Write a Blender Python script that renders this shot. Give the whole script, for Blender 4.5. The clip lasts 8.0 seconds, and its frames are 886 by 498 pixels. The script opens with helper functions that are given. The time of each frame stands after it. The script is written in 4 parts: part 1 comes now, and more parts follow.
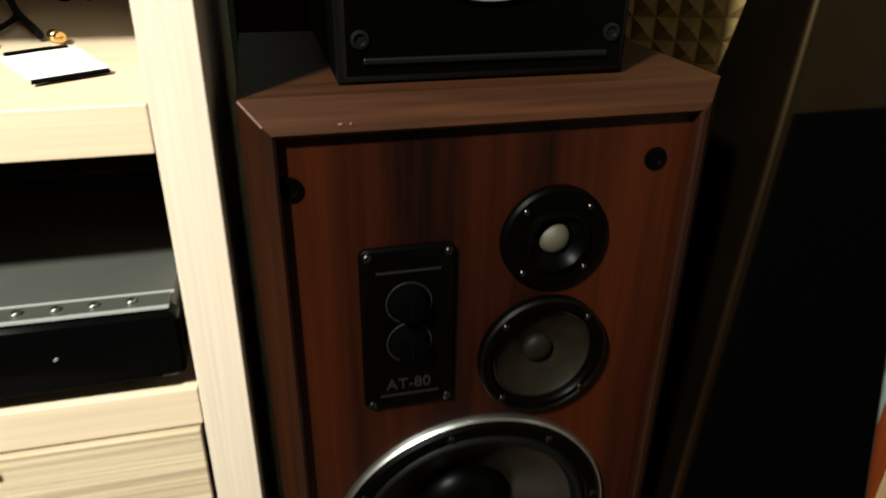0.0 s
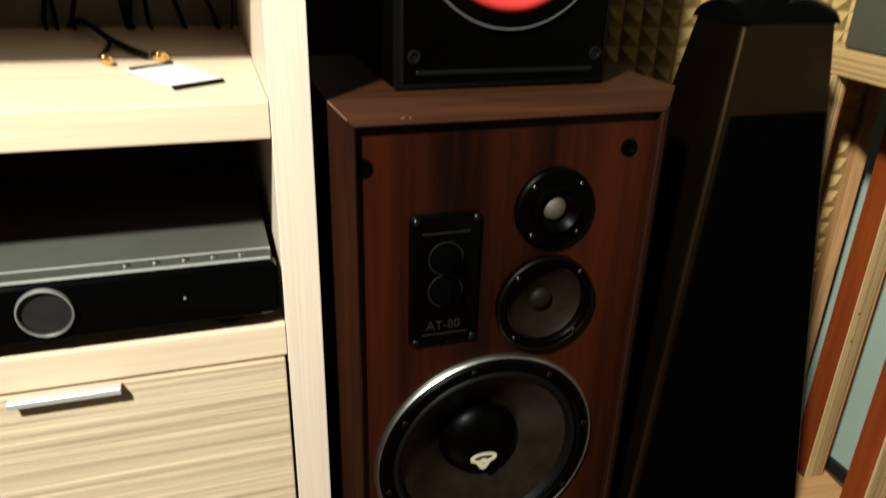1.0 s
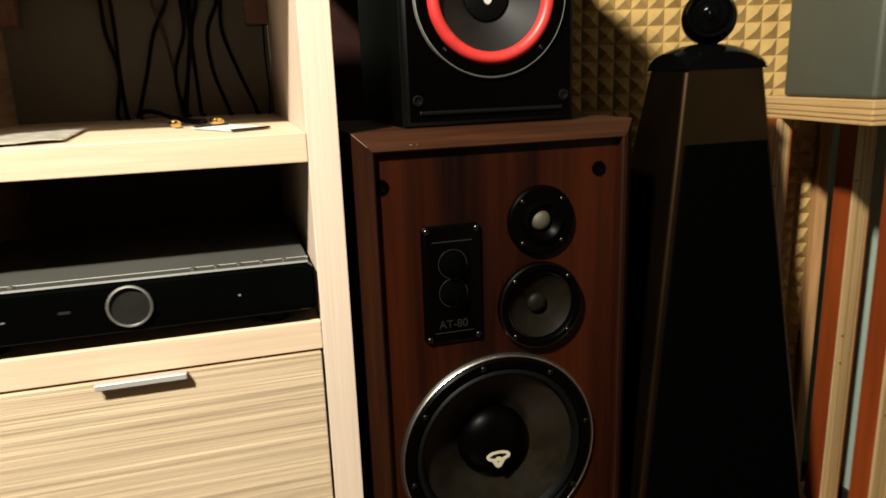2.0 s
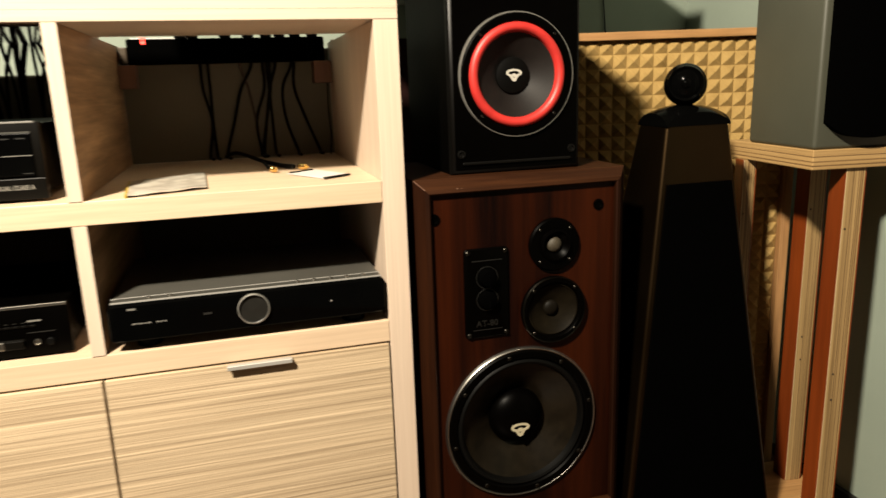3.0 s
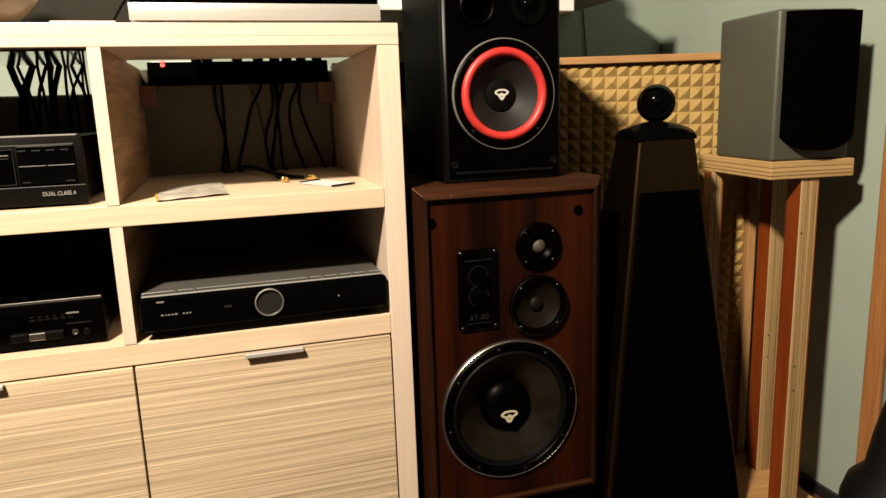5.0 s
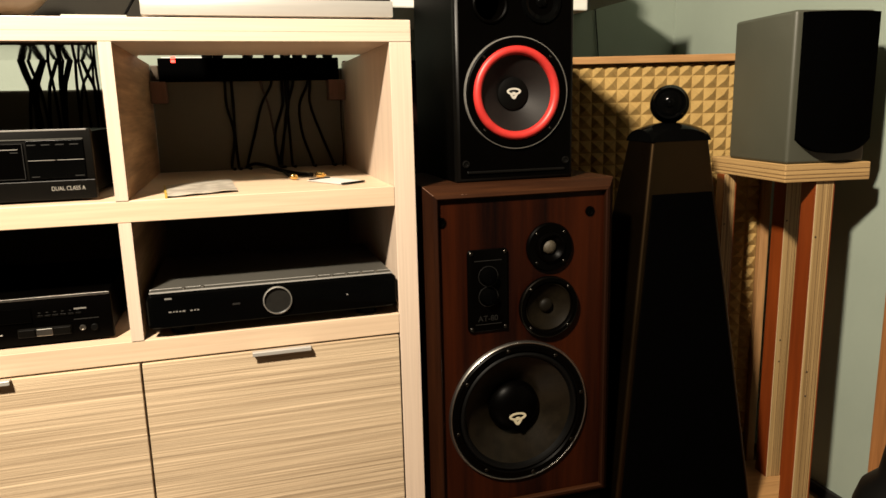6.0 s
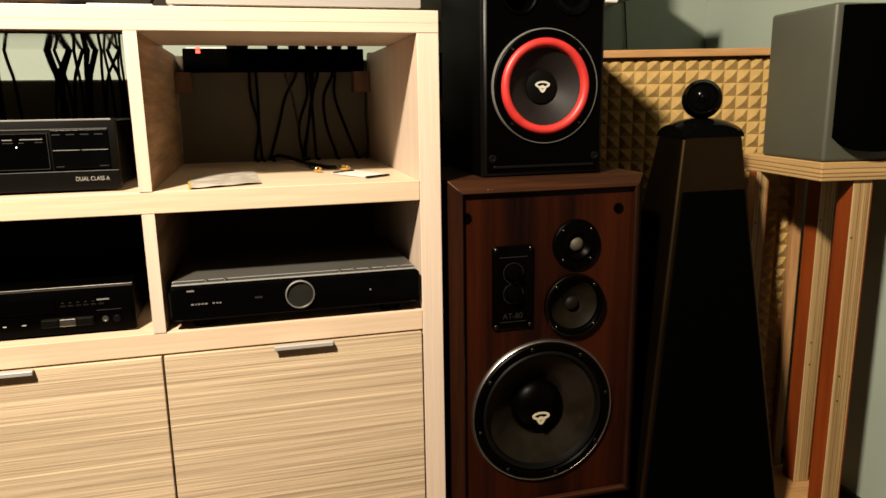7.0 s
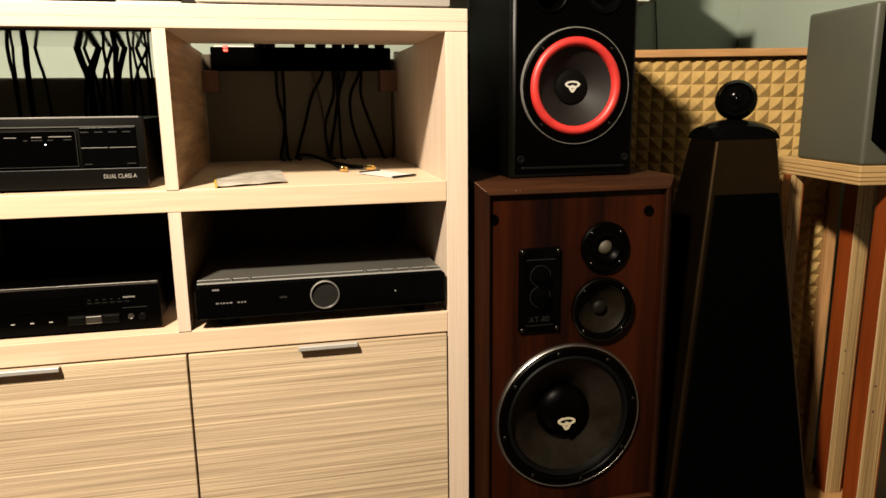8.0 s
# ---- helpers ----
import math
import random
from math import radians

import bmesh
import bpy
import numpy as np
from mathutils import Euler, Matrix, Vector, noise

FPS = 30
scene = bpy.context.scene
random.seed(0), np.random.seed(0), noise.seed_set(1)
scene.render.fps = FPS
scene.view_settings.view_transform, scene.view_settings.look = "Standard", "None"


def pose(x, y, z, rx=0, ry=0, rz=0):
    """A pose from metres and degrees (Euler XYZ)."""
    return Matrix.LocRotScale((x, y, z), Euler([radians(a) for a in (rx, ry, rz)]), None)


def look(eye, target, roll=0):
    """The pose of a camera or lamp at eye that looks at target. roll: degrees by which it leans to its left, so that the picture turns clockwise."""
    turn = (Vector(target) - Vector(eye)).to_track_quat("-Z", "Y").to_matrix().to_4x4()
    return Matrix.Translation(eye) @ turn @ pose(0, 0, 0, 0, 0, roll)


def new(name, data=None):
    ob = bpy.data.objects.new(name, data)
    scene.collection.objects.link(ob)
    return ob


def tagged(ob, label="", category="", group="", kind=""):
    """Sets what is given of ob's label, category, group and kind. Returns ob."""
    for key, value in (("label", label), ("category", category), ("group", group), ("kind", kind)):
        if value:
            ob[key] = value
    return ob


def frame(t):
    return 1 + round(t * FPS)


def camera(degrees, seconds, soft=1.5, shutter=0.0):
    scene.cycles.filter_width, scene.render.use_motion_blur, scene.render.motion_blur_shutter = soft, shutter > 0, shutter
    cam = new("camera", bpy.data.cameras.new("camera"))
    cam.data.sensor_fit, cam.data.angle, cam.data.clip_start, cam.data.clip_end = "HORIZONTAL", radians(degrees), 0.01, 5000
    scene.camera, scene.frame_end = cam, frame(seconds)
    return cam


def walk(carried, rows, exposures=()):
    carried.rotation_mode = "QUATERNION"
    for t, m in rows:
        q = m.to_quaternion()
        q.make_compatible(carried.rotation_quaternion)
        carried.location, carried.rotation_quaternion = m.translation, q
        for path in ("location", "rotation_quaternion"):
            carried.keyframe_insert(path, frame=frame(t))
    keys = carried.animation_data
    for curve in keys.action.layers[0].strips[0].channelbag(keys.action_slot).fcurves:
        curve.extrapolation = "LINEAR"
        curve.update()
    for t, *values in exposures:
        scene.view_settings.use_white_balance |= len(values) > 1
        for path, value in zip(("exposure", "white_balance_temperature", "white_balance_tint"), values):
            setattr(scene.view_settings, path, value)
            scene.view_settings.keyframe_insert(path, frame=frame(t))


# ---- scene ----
cam = camera(64.2, 8.0, soft=1.5, shutter=0.6)
PATH = [
    (0, (0.441, 0.478, 1.007), (0.885, 2.208, 0.107), 0.8),
    (0.5, (0.378, 0.387, 1.014), (0.897, 2.09, 0.103), 1.3),
    (1, (0.312, 0.305, 1.025), (0.881, 2.04, 0.207), 1.6),
    (1.5, (0.323, 0.241, 0.939), (0.784, 2.112, 0.405), -2.8),
    (1.7, (0.307, 0.193, 0.921), (0.832, 2.06, 0.434), -2.4),
    (2.8, (0.16, -0.13, 1.024), (0.715, 1.732, 0.551), -1.8),
    (3, (0.132, -0.167, 1.028), (0.663, 1.707, 0.573), -2.0),
    (3.5, (0.09, -0.25, 1.019), (0.602, 1.633, 0.58), -2.0),
    (4, (0.078, -0.285, 1.02), (0.617, 1.594, 0.599), -1.6),
    (4.5, (0.079, -0.304, 1.02), (0.645, 1.573, 0.624), -2.0),
    (6, (0.076, -0.289, 1.015), (0.624, 1.594, 0.622), -1.4),
    (6.5, (0.074, -0.277, 1.015), (0.594, 1.613, 0.619), -1.0),
    (7, (0.073, -0.264, 1.014), (0.566, 1.63, 0.605), -0.9),
    (7.5, (0.07, -0.254, 1.013), (0.531, 1.647, 0.597), -0.8),
    (8, (0.07, -0.245, 1.013), (0.502, 1.664, 0.605), -0.6),
]
walk(cam, [(t, look(eye, target, roll)) for t, eye, target, roll in PATH],
     exposures=[(0.0, 0.20, 4980, -3), (1.5, 0.18, 5180, 3), (3.0, 0.01, 6020, 10), (8.0, -0.10, 6120, 13)])


# ---- light ----
world = bpy.data.worlds.new("world")
scene.world = world
world.use_nodes = True
world.node_tree.nodes["Background"].inputs[0].default_value = (0.9, 0.75, 0.55, 1)
world.node_tree.nodes["Background"].inputs[1].default_value = 0.001


def lamp(name, place, target, watts, radius):
    """The warm ceiling spotlight that lights the room."""
    data = bpy.data.lights.new(name, "SPOT")
    data.energy, data.color, data.shadow_soft_size = watts, (1.0, 0.845, 0.615), radius
    data.spot_size, data.spot_blend = radians(105), 0.7
    ob = new(name, data)
    ob.matrix_world = look(place, target)
    return ob


lamp("ceiling_spot", (-0.69, -0.30, 2.45), (0.5, 1.1, 0.75), 790, 0.09)


# ---- materials ----
def mat(name, color, rough=0.5, metal=0.0, color2=None, scale=(8, 8, 8), detail=6, lo=0.35, hi=0.65, bump=0.0, bump_scale=200.0,
        spots=0.0, coat=0.0, spec=0.5, random_tint=0.0, fine=None, fine_low=0.80, ridge=0.0):
    """A surface with two scales of variation: a stretched grain between two colours, and fine relief."""
    m = bpy.data.materials.new(name)
    m.use_nodes = True
    nt = m.node_tree
    n, l = nt.nodes, nt.links
    b = n["Principled BSDF"]
    b.inputs["Roughness"].default_value, b.inputs["Metallic"].default_value = rough, metal
    b.inputs["Coat Weight"].default_value, b.inputs["Coat Roughness"].default_value = coat, 0.08
    b.inputs["Specular IOR Level"].default_value = spec
    co = n.new("ShaderNodeTexCoord")
    mp = n.new("ShaderNodeMapping")
    mp.inputs["Scale"].default_value = scale
    l.new(co.outputs["Object"], mp.inputs["Vector"])
    tx = n.new("ShaderNodeTexNoise")
    tx.inputs["Scale"].default_value, tx.inputs["Detail"].default_value, tx.inputs["Roughness"].default_value = 1.0, detail, 0.6
    l.new(mp.outputs["Vector"], tx.inputs["Vector"])
    rp = n.new("ShaderNodeValToRGB")
    c2 = color2 or tuple(c * 0.8 for c in color)
    rp.color_ramp.elements[0].position, rp.color_ramp.elements[1].position = lo, hi
    rp.color_ramp.elements[0].color, rp.color_ramp.elements[1].color = (*c2, 1), (*color, 1)
    l.new(tx.outputs["Fac"], rp.inputs["Fac"])
    out = rp.outputs["Color"]
    if fine:
        mp2 = n.new("ShaderNodeMapping")
        mp2.inputs["Scale"].default_value = fine
        l.new(co.outputs["Object"], mp2.inputs["Vector"])
        t2 = n.new("ShaderNodeTexNoise")
        t2.inputs["Scale"].default_value, t2.inputs["Detail"].default_value = 1.0, 4
        l.new(mp2.outputs["Vector"], t2.inputs["Vector"])
        r2 = n.new("ShaderNodeMapRange")
        r2.inputs["From Min"].default_value, r2.inputs["From Max"].default_value = 0.3, 0.7
        r2.inputs["To Min"].default_value, r2.inputs["To Max"].default_value = fine_low, 1.10 - 0.6 * (fine_low - 0.80)
        l.new(t2.outputs["Fac"], r2.inputs["Value"])
        mx = n.new("ShaderNodeMix")
        mx.data_type, mx.blend_type = "RGBA", "MULTIPLY"
        mx.inputs["Factor"].default_value = 1.0
        l.new(out, mx.inputs[6])
        l.new(r2.outputs["Result"], mx.inputs[7])
        out = mx.outputs[2]
    if random_tint:
        oi = n.new("ShaderNodeObjectInfo")
        r3 = n.new("ShaderNodeMapRange")
        r3.inputs["To Min"].default_value, r3.inputs["To Max"].default_value = 1 - random_tint, 1 + random_tint
        l.new(oi.outputs["Random"], r3.inputs["Value"])
        mx = n.new("ShaderNodeMix")
        mx.data_type, mx.blend_type = "RGBA", "MULTIPLY"
        mx.inputs["Factor"].default_value = 1.0
        l.new(out, mx.inputs[6])
        l.new(r3.outputs["Result"], mx.inputs[7])
        out = mx.outputs[2]
    l.new(out, b.inputs["Base Color"])
    if spots:
        sm = n.new("ShaderNodeTexNoise")
        sm.inputs["Scale"].default_value, sm.inputs["Detail"].default_value = 9.0, 5
        l.new(co.outputs["Object"], sm.inputs["Vector"])
        sr = n.new("ShaderNodeMapRange")
        sr.inputs["To Min"].default_value, sr.inputs["To Max"].default_value = rough - spots, rough + spots
        l.new(sm.outputs["Fac"], sr.inputs["Value"])
        l.new(sr.outputs["Result"], b.inputs["Roughness"])
    if bump:
        bt = n.new("ShaderNodeTexNoise")
        bt.inputs["Scale"].default_value, bt.inputs["Detail"].default_value = bump_scale, 3
        l.new(co.outputs["Object"], bt.inputs["Vector"])
        bp = n.new("ShaderNodeBump")
        bp.inputs["Strength"].default_value, bp.inputs["Distance"].default_value = bump, 0.002
        l.new(bt.outputs["Fac"], bp.inputs["Height"])
        l.new(bp.outputs["Normal"], b.inputs["Normal"])
        if ridge:
            br = n.new("ShaderNodeBump")
            br.inputs["Strength"].default_value, br.inputs["Distance"].default_value = ridge, 0.004
            l.new(tx.outputs["Fac"], br.inputs["Height"])
            l.new(bp.outputs["Normal"], br.inputs["Normal"])
            l.new(br.outputs["Normal"], b.inputs["Normal"])
    return m


OAK_V = mat("pale_oak_upright", (0.575, 0.46, 0.36), 0.5, color2=(0.545, 0.432, 0.333), scale=(70, 12, 1.6), fine=(260, 60, 5), bump=0.05, fine_low=0.91)
OAK_H = mat("pale_oak_level", (0.575, 0.46, 0.36), 0.28, color2=(0.545, 0.432, 0.333), scale=(1.6, 30, 60), fine=(5, 90, 260), bump=0.05, fine_low=0.91)
OAK_SHELF = mat("pale_oak_shelf", (0.57, 0.435, 0.302), 0.5, color2=(0.53, 0.395, 0.268), scale=(1.8, 55, 50), fine=(6, 240, 200), bump=0.05, fine_low=0.91)
OAK_SEAM = mat("oak_seam", (0.40, 0.30, 0.20), 0.6, color2=(0.34, 0.25, 0.165), scale=(12, 12, 12))
# level oak grain, with the shade on the inner faces darkened into the colour
OAK_SIDE_SHADED = mat("shaded_oak_side", (0.44, 0.275, 0.145), 0.5, color2=(0.20, 0.115, 0.055), scale=(20, 3.0, 42), fine=(60, 9, 230), bump=0.05)
ZEBRA = mat("striped_oak_veneer", (0.56, 0.435, 0.288), 0.48, color2=(0.355, 0.263, 0.165), scale=(1.1, 8, 120), detail=6, lo=0.33, hi=0.6, fine=(4, 60, 420), bump=0.06, ridge=0.55)
WALNUT = mat("walnut_veneer", (0.031, 0.0056, 0.0008), 0.44, color2=(0.0024, 0.0004, 0.00015), scale=(13, 13, 0.7), lo=0.34, hi=0.74, fine=(140, 140, 4), bump=0.05, spec=0.12)
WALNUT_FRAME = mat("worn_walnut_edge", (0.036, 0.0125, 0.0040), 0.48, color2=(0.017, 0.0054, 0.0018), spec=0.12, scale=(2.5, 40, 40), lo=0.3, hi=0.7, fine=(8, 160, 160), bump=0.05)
# same worn walnut at half strength: the uprights' weaker light is in the colour
WALNUT_FRAME_SHADED = mat("worn_walnut_edge_upright_shaded", (0.018, 0.0052, 0.0015), 0.48, color2=(0.008, 0.0022, 0.0007), spec=0.1, scale=(40, 40, 2.5), lo=0.3, hi=0.7, fine=(160, 160, 8), bump=0.05)
CHIP = mat("bare_chipped_wood", (0.16, 0.085, 0.05), 0.6, color2=(0.10, 0.05, 0.03), scale=(300, 300, 300))
BLACK = mat("black_satin_paint", (0.0006, 0.00046, 0.00034), 0.36, color2=(0.0004, 0.0003, 0.00022), bump=0.06, bump_scale=700, spots=0.08, spec=0.035)
BLACK_EDGE = mat("black_moulded_edge", (0.0022, 0.0019, 0.0015), 0.42, color2=(0.0015, 0.0013, 0.001), spec=0.2, bump=0.05, bump_scale=600)
BLACK_WRAP = mat("black_vinyl_wrap", (0.0008, 0.0006, 0.0004), 0.5, color2=(0.0005, 0.0004, 0.0003), scale=(90, 90, 6), bump=0.08, bump_scale=500, spec=0.02)
GLOSS = mat("black_gloss_plastic", (0.0012, 0.0012, 0.0011), 0.12, color2=(0.0008, 0.0008, 0.0008), spots=0.05, spec=0.04)
RUBBER = mat("black_rubber", (0.0018, 0.0017, 0.0015), 0.5, spec=0.08, bump=0.05, bump_scale=900)
CONE = mat("charcoal_paper_cone", (0.008, 0.0058, 0.0032), 0.32, color2=(0.0043, 0.0032, 0.0018), scale=(35, 35, 35), bump=0.12, bump_scale=500, spots=0.08, spec=0.18)
CONE_DARK = mat("dark_polymer_cone", (0.0072, 0.0050, 0.0041), 0.55, color2=(0.0046, 0.0032, 0.0027), scale=(30, 30, 30), bump=0.08, bump_scale=500, spec=0.25)
MID_CONE = mat("grey_treated_cone", (0.0066, 0.0047, 0.0022), 0.6, color2=(0.0042, 0.003, 0.0014), scale=(50, 50, 50), bump=0.15, bump_scale=600, spec=0.06)
MID_CAP = mat("dark_treated_cap", (0.0048, 0.0036, 0.002), 0.55, color2=(0.0036, 0.0027, 0.0015), scale=(60, 60, 60), spec=0.1)
RED = mat("red_rubber_surround", (0.4752, 0.0264, 0.0198), 0.45, color2=(0.396, 0.0198, 0.01584), scale=(40, 40, 40), bump=0.05)
SILVER = mat("silver_trim", (0.42, 0.4, 0.36), 0.34, 1.0, color2=(0.34, 0.325, 0.295), scale=(40, 40, 40), bump=0.04)
SILVER_PAINT = mat("silver_painted_fascia", (0.4356, 0.4224, 0.396), 0.35, 0.35, color2=(0.3828, 0.3696, 0.3432), scale=(3, 60, 60), bump=0.03)
SILVER_DARK = mat("grey_metal_strip", (0.11, 0.107, 0.095), 0.35, 0.4)
SILVER_DIM = mat("dark_brushed_dial", (0.011, 0.0104, 0.0088), 0.4, color2=(0.0078, 0.0074, 0.0062), scale=(90, 90, 90))
SILVER_RING = mat("brushed_silver_ring", (0.40, 0.385, 0.35), 0.38, 0.75, color2=(0.33, 0.315, 0.285), scale=(60, 60, 60), bump=0.03)
STEEL = mat("screw_steel", (0.035, 0.032, 0.027), 0.32, 1.0)
DOME = mat("pale_mesh_dome", (0.050, 0.039, 0.022), 0.6, color2=(0.022, 0.017, 0.010), scale=(900, 900, 900), detail=1, bump=0.3, bump_scale=1500)
LOGO = mat("cream_emblem", (0.4752, 0.4224, 0.2904), 0.4)
WHITE_LOGO = mat("white_emblem", (0.5412, 0.5148, 0.4488), 0.4)
BRONZE = mat("bronze_grey_metallic", (0.046, 0.0285, 0.0134), 0.37, 1.0, color2=(0.038, 0.0235, 0.011), scale=(5, 5, 5), bump=0.04, bump_scale=800, spots=0.05)
CLOTH = mat("black_grille_cloth", (0.0005, 0.00045, 0.0004), 0.95, color2=(0.0003, 0.0003, 0.0003), scale=(600, 600, 600), bump=0.2, bump_scale=1400, spec=0.01)
GREY = mat("grey_speaker_paint", (0.055, 0.0565, 0.04), 0.5, color2=(0.048, 0.049, 0.0345), scale=(6, 6, 6), bump=0.15, bump_scale=900, spots=0.06)
PLY = mat("plywood_face", (0.3828, 0.264, 0.1419), 0.45, color2=(0.3036, 0.198, 0.099), scale=(3, 40, 3), fine=(10, 180, 10), bump=0.04)
PLY_EDGE = mat("plywood_edge_upright", (0.38, 0.25, 0.105), 0.5, color2=(0.21, 0.128, 0.048), scale=(150, 3, 1.0), detail=3, lo=0.36, hi=0.56, fine=(500, 60, 6), bump=0.08)
PLY_EDGE_H = mat("plywood_edge_level", (0.42, 0.268, 0.108), 0.5, color2=(0.26, 0.152, 0.055), scale=(0.8, 0.8, 130), detail=3, lo=0.34, hi=0.55, fine=(8, 8, 500), bump=0.08)
PLY_DARK = mat("plywood_glue_layer", (0.17, 0.098, 0.038), 0.55, color2=(0.11, 0.062, 0.024), scale=(20, 20, 20))
VENEER = mat("pale_birch_veneer", (0.52, 0.38, 0.21), 0.5, color2=(0.46, 0.33, 0.18), scale=(30, 30, 6))
KNOT = mat("dark_wood_knot", (0.03, 0.014, 0.006), 0.6)
STAIN = mat("orange_stained_ply", (0.198, 0.03828, 0.00462), 0.4, color2=(0.1386, 0.02508, 0.0033), scale=(14, 14, 1.5), fine=(90, 90, 5), bump=0.04)
FOAM = mat("beige_acoustic_foam", (0.39, 0.262, 0.094), 0.95, color2=(0.32, 0.21, 0.072), scale=(30, 30, 30), bump=0.35, bump_scale=900, spec=0.1)
SHELF_WHITE = mat("white_shelf_paint", (0.62, 0.62, 0.57), 0.5, color2=(0.56, 0.56, 0.51), scale=(4, 4, 4), bump=0.05)
RED_BOARD = mat("dark_red_brown_board", (0.022, 0.006, 0.0045), 0.7, color2=(0.012, 0.0035, 0.003), scale=(14, 14, 14), bump=0.1, spec=0.1)
BEIGE = mat("beige_plastic", (0.40, 0.36, 0.28), 0.5, color2=(0.36, 0.32, 0.25), scale=(8, 8, 8), bump=0.04)
OLIVE = mat("grey_brown_plastic", (0.012, 0.0102, 0.0062), 0.6, color2=(0.0095, 0.008, 0.005), scale=(20, 20, 20), bump=0.05, spec=0.12)
PINE = mat("pine_batten", (0.4092, 0.2244, 0.0858), 0.5, color2=(0.33, 0.1716, 0.0594), scale=(3, 60, 60), fine=(10, 220, 220), bump=0.05)
PINE_V = mat("pine_batten_upright", (0.3696, 0.198, 0.0792), 0.5, color2=(0.297, 0.1518, 0.0528), scale=(60, 60, 3), fine=(220, 220, 10), bump=0.05)
SMOKE = mat("smoky_brown_plastic", (0.05, 0.036, 0.022), 0.35, color2=(0.04, 0.028, 0.017), scale=(40, 40, 40))
BACKING = mat("dark_grey_hardboard", (0.125, 0.114, 0.083), 0.7, color2=(0.108, 0.098, 0.071), scale=(5, 5, 5), bump=0.1)
WALL = mat("mint_wall_paint", (0.250, 0.292, 0.240), 0.75, color2=(0.228, 0.268, 0.220), scale=(3, 3, 3), bump=0.15, bump_scale=160)
# unseen walls and ceiling: colours kept dark only to hold down bounced light
WALL_LOW_BOUNCE = mat("low_bounce_wall", (0.06, 0.055, 0.045), 0.8, color2=(0.052, 0.048, 0.039), scale=(3, 3, 3), bump=0.15, bump_scale=160)
CEIL = mat("low_bounce_ceiling", (0.20, 0.19, 0.17), 0.85, bump=0.1, bump_scale=120)
PLANK = mat("brown_floor_laminate", (0.099, 0.04752, 0.0198), 0.4, color2=(0.066, 0.03036, 0.01254), scale=(30, 2, 10), fine=(160, 8, 40), bump=0.04, random_tint=0.18)
TRIM_BLACK = mat("black_skirting", (0.00792, 0.00726, 0.0066), 0.5)
DOOR_WOOD = mat("orange_wood_architrave", (0.3036, 0.132, 0.0429), 0.42, color2=(0.2376, 0.099, 0.0297), scale=(50, 50, 2), fine=(200, 200, 8), bump=0.04)
DOOR_GREY = mat("grey_door_panel", (0.132, 0.1221, 0.1056), 0.6, bump=0.05)
PAPER = mat("white_card", (0.5544, 0.5412, 0.5148), 0.6, color2=(0.5148, 0.5016, 0.4752))
LEAFLET = mat("printed_leaflet", (0.62, 0.57, 0.48), 0.32, color2=(0.4, 0.36, 0.3), scale=(28, 28, 28), lo=0.4, hi=0.6, coat=0.4)
YELLOW = mat("yellow_edge", (0.495, 0.33, 0.033), 0.5)
GOLD = mat("gold_plating", (0.83, 0.58, 0.20), 0.22, 1.0)
CABLE = mat("black_cable_jacket", (0.0013, 0.0011, 0.001), 0.55, spec=0.1)
BROWN_CABLE = mat("brown_cable_jacket", (0.0363, 0.01452, 0.00924), 0.5)
AMP = mat("dark_grey_fascia", (0.0028, 0.0024, 0.0018), 0.36, color2=(0.0021, 0.0018, 0.0014), bump=0.05, bump_scale=700, spec=0.12)
LID = mat("grey_painted_steel_lid", (0.052, 0.05, 0.043), 0.42, color2=(0.045, 0.043, 0.037), bump=0.10, bump_scale=900)
STRIP = mat("grey_satin_strip", (0.060, 0.058, 0.050), 0.34, 0.2, color2=(0.052, 0.05, 0.043), scale=(4, 60, 60))
PRINT = mat("grey_print", (0.17, 0.16, 0.145), 0.5)
LETTER_GREY = mat("dull_grey_lettering", (0.26, 0.245, 0.215), 0.45)
PRINT_LIGHT = mat("pale_grey_print", (0.42, 0.40, 0.36), 0.45)
# mirror-smooth dark surface for the reflecting sheet added in the left bay
MIRROR_SHEET = mat("dark_mirror_sheet", (0.05, 0.045, 0.036), 0.06, color2=(0.045, 0.04, 0.032), coat=1.0, spec=1.0)
PLATE_PRINT = mat("faint_grey_print", (0.0042, 0.0038, 0.0032), 0.5)
PRINT_DIM = mat("dim_grey_print", (0.0095, 0.0088, 0.0074), 0.5)
GLASS_DISPLAY = mat("smoked_display_window", (0.0008, 0.0007, 0.0006), 0.07, spec=0.03)
CERAMIC = mat("beige_glazed_ceramic", (0.25, 0.195, 0.13), 0.3, color2=(0.17, 0.125, 0.08), scale=(14, 14, 14), coat=0.3)
BLOCK = mat("reddish_wood_block", (0.16, 0.075, 0.045), 0.6, color2=(0.12, 0.055, 0.032), scale=(60, 8, 8))
LEATHER = mat("black_leatherette", (0.0033, 0.003036, 0.00264), 0.45, spec=0.25, bump=0.25, bump_scale=260)
LED = bpy.data.materials.new("red_led")
LED.use_nodes = True
LED.node_tree.nodes["Principled BSDF"].inputs["Base Color"].default_value = (0.8, 0.05, 0.03, 1)
LED.node_tree.nodes["Principled BSDF"].inputs["Emission Color"].default_value = (1.0, 0.05, 0.03, 1)
LED.node_tree.nodes["Principled BSDF"].inputs["Emission Strength"].default_value = 4.0
LED_BLUE = bpy.data.materials.new("blue_white_led")
LED_BLUE.use_nodes = True
LED_BLUE.node_tree.nodes["Principled BSDF"].inputs["Emission Color"].default_value = (0.7, 0.85, 1.0, 1)
